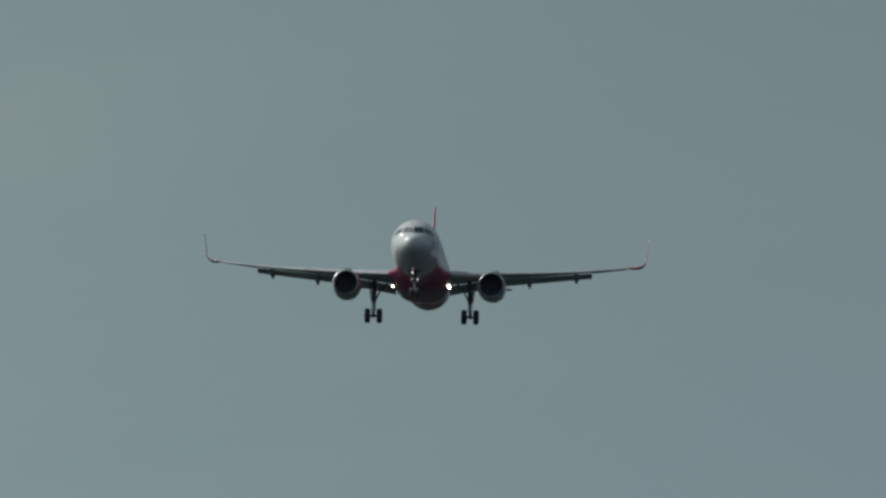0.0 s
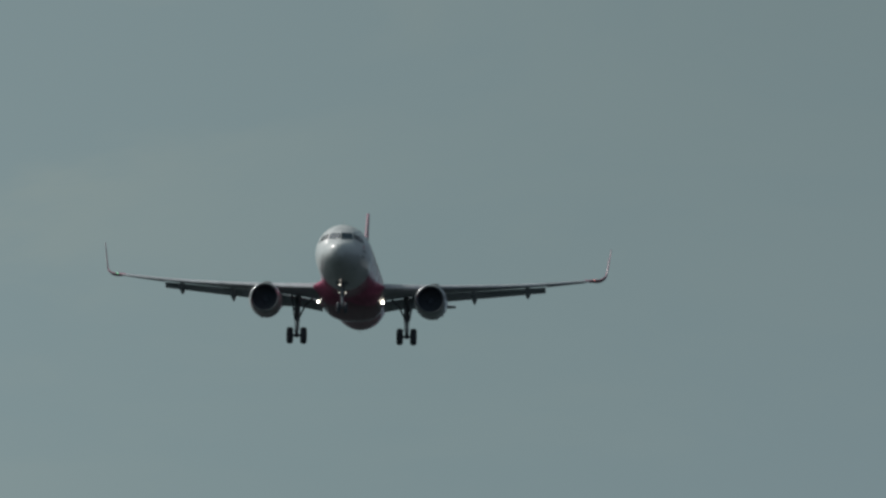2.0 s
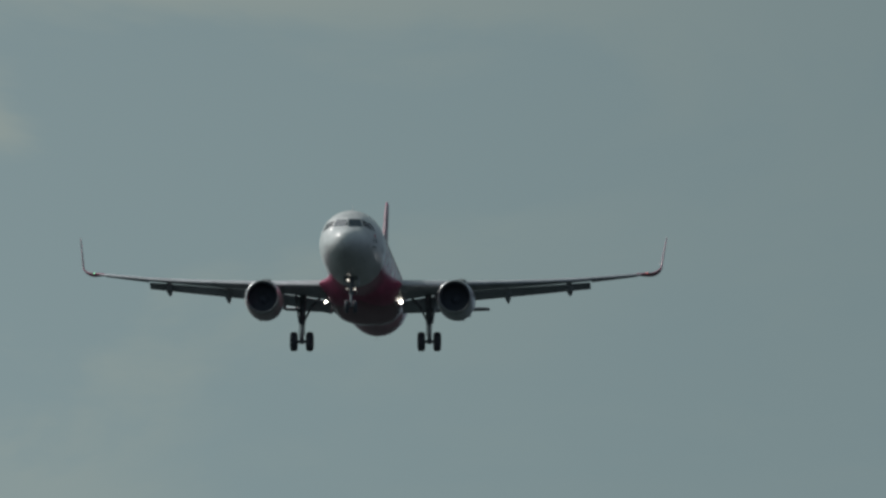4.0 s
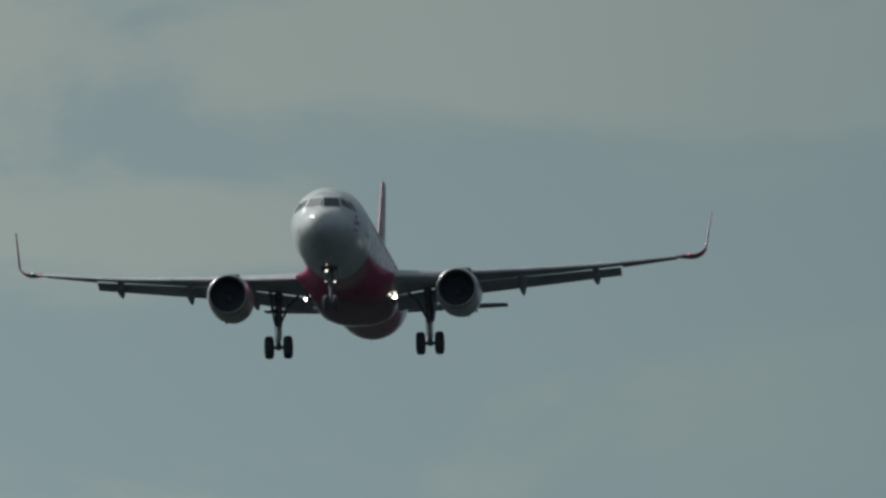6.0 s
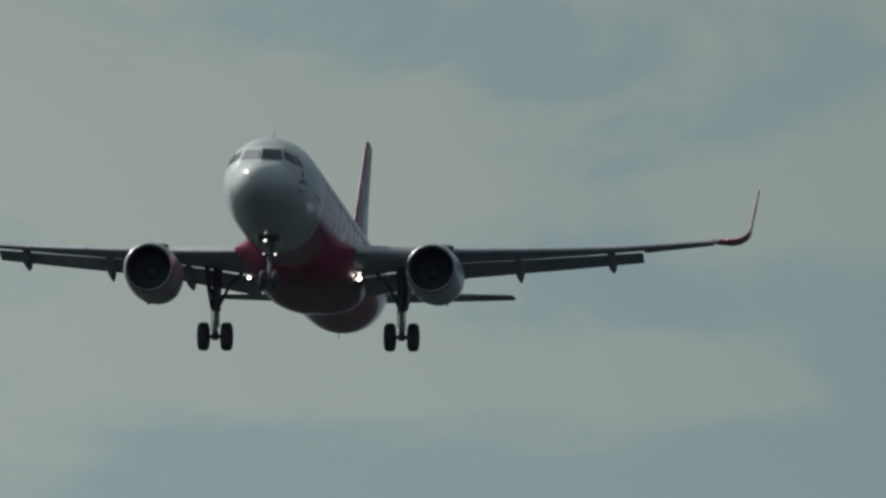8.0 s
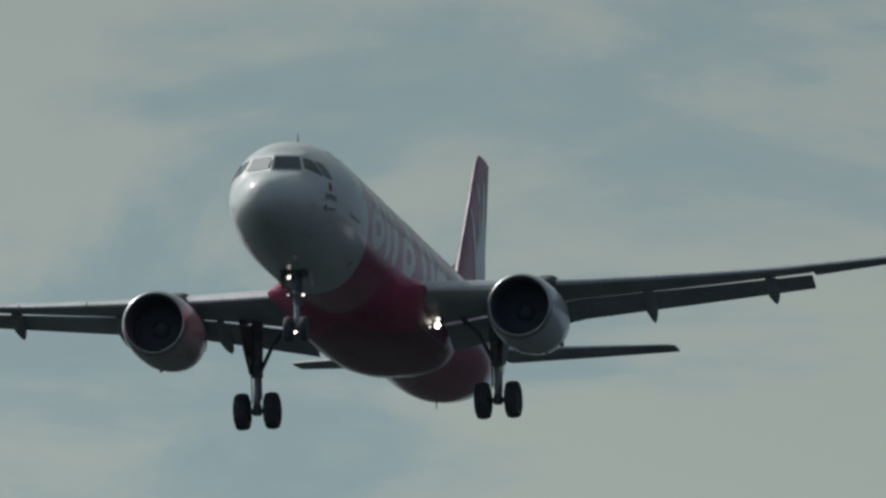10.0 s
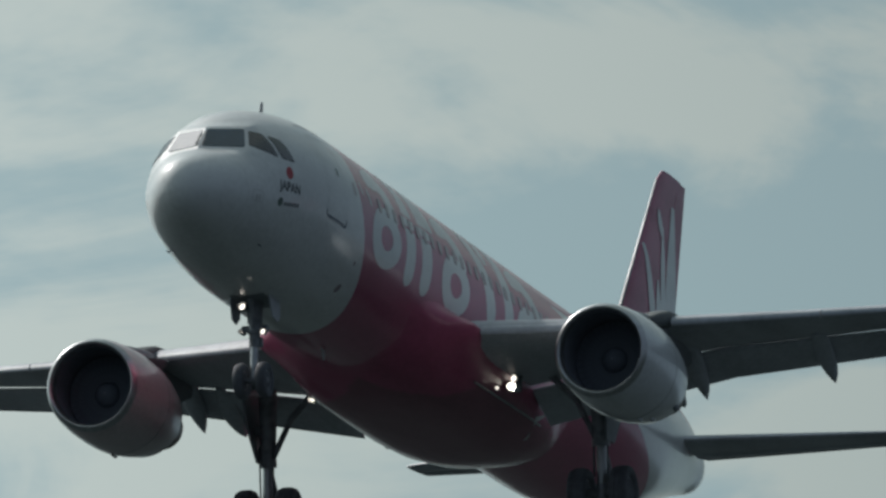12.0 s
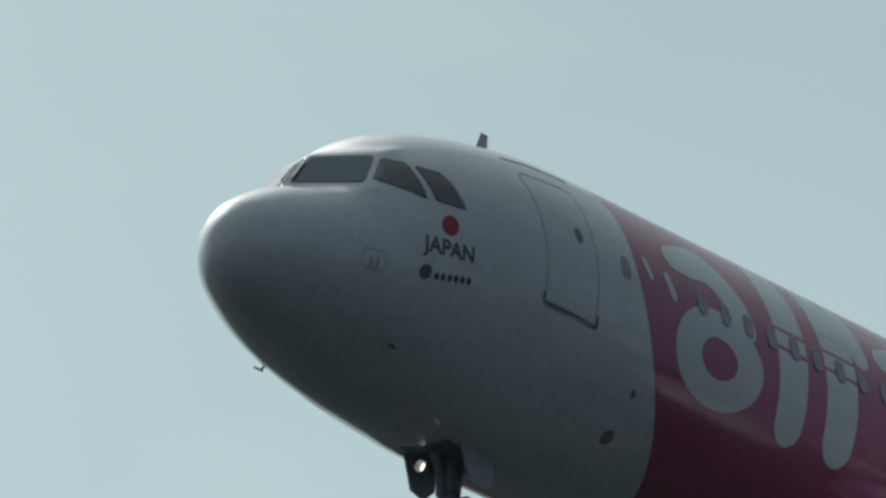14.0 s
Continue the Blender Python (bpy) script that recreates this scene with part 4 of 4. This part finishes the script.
    for side in (-1, 1):
        bm = bmesh.new()
        rings = []
        for x in (0.3, 1.2, 3.5, 5.9, 6.2, 6.36):
            lead, trail, z, tilt = stab(x)
            lead += 0.10 if x > 6.3 else 0.03 if x > 6.1 else 0.0
            rings.append(mirror(section(x, lead, z, (trail - lead) * 0.72, 0.11 if x < 6.3 else 0.06, tilt, 1.0), side))
        loft(bm, rings)
        plane_part = part("tailplane", bm, "grey", plane, "grey horizontal tailplane")
        bm = bmesh.new()
        rings = []
        for x in (1.0, 3.5, 6.0, 6.3):
            lead, trail, z, tilt = stab(x)
            c = trail - lead
            rings.append(mirror(section(x, lead + c * 0.67, z - 0.67 * c * math.sin(radians(tilt)), c * 0.33, 0.14, tilt - 1, 1.0), side))
        loft(bm, rings)
        part("elevator", bm, "grey", plane_part)


def build_wheel(gear, centre, radius, width, outer):
    bm = bmesh.new()
    h = width / 2
    prof = [(-h * 0.62, radius * 0.56), (-h * 0.92, radius * 0.66), (-h, radius * 0.80), (-h * 0.86, radius * 0.93), (-h * 0.55, radius * 0.985)]
    grooves = [(-h * 0.30, radius), (-h * 0.27, radius * 0.975), (-h * 0.22, radius), (0, radius), (h * 0.22, radius), (h * 0.27, radius * 0.975), (h * 0.30, radius)]
    full = prof + grooves + [(-u, r) for u, r in prof[::-1]]
    wheel_profile(bm, full, centre)
    tyre = part("tyre", bm, "rubber", gear)
    bm = bmesh.new()
    wheel_profile(bm, [(-h * 0.60, radius * 0.57), (-h * 0.66, radius * 0.50), (-h * 0.30, radius * 0.44), (-h * 0.34, radius * 0.18), (-h * 0.62, radius * 0.14), (h * 0.62, radius * 0.14), (h * 0.34, radius * 0.18), (h * 0.30, radius * 0.44), (h * 0.66, radius * 0.50), (h * 0.60, radius * 0.57)], centre, 28)
    part("rim", bm, "rim", tyre)


def build_nose_gear(plane):
    bm = bmesh.new()
    tube(bm, (0, -5.10, -1.75), (0, -5.06, -2.50), 0.19, 0.16)
    tube(bm, (0, -5.06, -2.45), (0, -5.02, -3.02), 0.13, 0.105)
    tube(bm, (-0.20, -5.08, -2.62), (0.20, -5.08, -2.62), 0.06)
    gear = part("nose_gear", bm, "steel", plane, "lowered nose landing gear with two wheels")
    bm = bmesh.new()
    tube(bm, (0, -5.02, -3.0), (0, -4.97, -3.72), 0.075)
    part("oleo", bm, "chrome", gear)
    bm = bmesh.new()
    tube(bm, (-0.33, -4.95, -3.76), (0.33, -4.95, -3.76), 0.06)
    part("axle", bm, "steel", gear)
    bm = bmesh.new()
    tube(bm, (0, -4.98, -2.62), (0, -4.72, -1.95), 0.06, 0.07)
    tube(bm, (-0.12, -4.95, -2.7), (0.12, -4.95, -2.7), 0.05)
    part("drag_strut", bm, "steel", gear)
    bm = bmesh.new()
    tube(bm, (0, -5.13, -3.05), (0, -5.38, -3.28), 0.035)
    tube(bm, (0, -5.38, -3.28), (0, -5.06, -3.58), 0.035)
    box(bm, (-0.14, -5.24, -3.0), (0.14, -5.06, -2.78), 0.02)
    part("torque_link", bm, "dark_grey", gear)
    for x0, x1 in ((-0.27, -0.10), (0.10, 0.30)):
        bm = bmesh.new()
        tube(bm, (x0, -5.12, -2.60), (x1, -5.12, -2.60), 0.075)
        part("steering_actuator", bm, "dark_grey", gear)
    for x in (-0.25, 0.25):
        build_wheel(gear, (x, -4.95, -3.76), 0.385, 0.225, x)
    for x, s, z, r, hood in ((0.17, 4.76, -2.19, 0.075, 0.10), (-0.235, 4.90, -2.72, 0.055, 0.05), (0.22, 4.90, -2.72, 0.042, 0.17)):
        bm = bmesh.new()
        spin(bm, [(s, 0.001), (s + 0.005, r * 0.6), (s + 0.02, r)], (x, 0, z), 20)
        light = part("taxi_light", bm, "lamp_soft", gear, "lit taxi light")
        bm = bmesh.new()
        spin(bm, [(s - hood, r * 1.04), (s - hood, r * 1.22), (s + 0.03, r * 1.22), (s + 0.12, r), (s + 0.16, r * 0.5), (s + 0.17, 0.001)], (x, 0, z), 20)
        spin(bm, [(s - hood, r * 1.04), (s + 0.02, r * 1.03)], (x, 0, z), 20)
        part("light_housing", bm, "dark_grey", light)
    # side doors of the bay
    for side in (-1, 1):
        bm = bmesh.new()
        ring = [Vector((0, 0, 0)), Vector((0, -0.74, -0.02)), Vector((side * 0.02, -0.72, -0.36)), Vector((side * 0.03, -0.52, -0.52)), Vector((side * 0.02, -0.22, -0.46))]
        out = Vector((side * 0.43, -4.66, -1.95))
        t = Vector((0.015, 0, 0))
        loft(bm, [[out + p - t for p in ring], [out + p + t for p in ring]])
        part("gear_door", bm, "grey", gear, smooth=False)
    # dark sheet on the skin, painted in place of the open bay's shade
    bm = bmesh.new()
    rows = []
    for i in range(9):
        s = 4.45 + 1.1 * i / 8
        row = []
        for k in range(7):
            x = -0.38 + 0.76 * k / 6
            w, top, low = body_at(s)
            z = (top + low) / 2 - (top - low) / 2 * math.sqrt(1 - (x / w) ** 2)
            row.append(Vector((x, -s, z - 0.008)))
        rows.append(row)
    sheet(bm, rows)
    part("gear_bay_shade", bm, "dark_grey", gear)
    # two small drain masts ahead of the bay
    for x in (-0.06, -0.29):
        bm = bmesh.new()
        bmesh.ops.create_uvsphere(bm, u_segments=10, v_segments=6, radius=0.019, matrix=Matrix.Translation((x, -3.85, -1.975)))
        part("drain", bm, "chrome", gear)


def build_main_gear(plane, side):
    def p(x, s, z):
        return (side * x, -s, z)
    bm = bmesh.new()
    tube(bm, p(3.78, 17.45, -0.95), p(3.85, 17.65, -2.75), 0.20, 0.18)
    tube(bm, p(3.85, 17.62, -2.68), p(3.85, 17.65, -2.86), 0.20)
    gear = part("main_gear", bm, "steel", plane, "lowered main landing gear with two wheels")
    bm = bmesh.new()
    tube(bm, p(3.85, 17.65, -2.8), p(3.86, 17.68, -3.88), 0.11)
    part("oleo", bm, "chrome", gear)
    bm = bmesh.new()
    tube(bm, p(3.30, 17.70, -3.91), p(4.42, 17.70, -3.91), 0.085)
    tube(bm, p(3.86, 17.70, -3.72), p(3.86, 17.70, -4.04), 0.14)
    part("axle", bm, "steel", gear)
    for x in (3.38, 4.34):
        build_wheel(gear, p(x, 17.70, -3.91), 0.585, 0.43, x - 3.86)
    bm = bmesh.new()
    tube(bm, p(3.72, 17.62, -2.66), p(3.30, 17.6, -1.80), 0.065)
    tube(bm, p(3.30, 17.6, -1.80), p(2.55, 17.5, -1.05), 0.075)
    part("side_stay", bm, "steel", gear)
    bm = bmesh.new()
    tube(bm, p(3.86, 17.86, -2.86), p(3.86, 18.22, -3.25), 0.05)
    tube(bm, p(3.86, 18.22, -3.25), p(3.86, 17.88, -3.72), 0.05)
    part("torque_link", bm, "steel", gear)
    bm = bmesh.new()
    tube(bm, p(3.70, 17.50, -2.2), p(3.70, 17.62, -3.55), 0.025, n=8)
    tube(bm, p(4.02, 17.55, -2.4), p(4.0, 17.62, -3.7), 0.02, n=8)
    part("brake_hose", bm, "ink", gear)
    # fairing door fixed to the leg
    bm = bmesh.new()
    ring = [Vector((4.26, -16.95, -0.95)), Vector((4.26, -18.45, -0.95)), Vector((4.14, -18.25, -2.0)), Vector((4.04, -17.95, -2.75)), Vector((4.02, -17.40, -2.78)), Vector((4.14, -17.0, -2.0))]
    t = Vector((0.03, 0, 0.0))
    loft(bm, [mirror([q - t for q in ring], side), mirror([q + t for q in ring], side)])
    part("gear_door", bm, "dark_grey", gear, smooth=False)
    bm = bmesh.new()
    box(bm, (min(side * 3.95, side * 4.12), -17.7, -2.15), (max(side * 3.95, side * 4.12), -17.5, -1.95), 0.02)
    part("door_link", bm, "steel", gear)


def build_airliner():
    plane = new("airliner")
    tagged(plane, "red and white twin-engine passenger jet with lowered landing gear, in flight", "airliner")
    build_fuselage(plane)
    for side in (-1, 1):
        build_wing(plane, side)
        build_engine(plane, side)
        build_main_gear(plane, side)
    build_tail(plane)
    build_nose_gear(plane)
    return plane


def build_ground():
    bm = bmesh.new()
    bmesh.ops.create_grid(bm, x_segments=24, y_segments=24, size=6000)
    tagged(part("ground", bm, "meadow", smooth=False), "flat open meadow below the approach path", "ground", kind="structure")


build_ground()
airliner = build_airliner()


def motions():
    walk(airliner, [(t, pose(x, y, z, 0, 0, 180 + heading) @ pose(0, 0, 0, pitch) @ pose(0, 0, 0, 0, bank)) for t, x, y, z, heading, pitch, bank in FLIGHT])


motions()
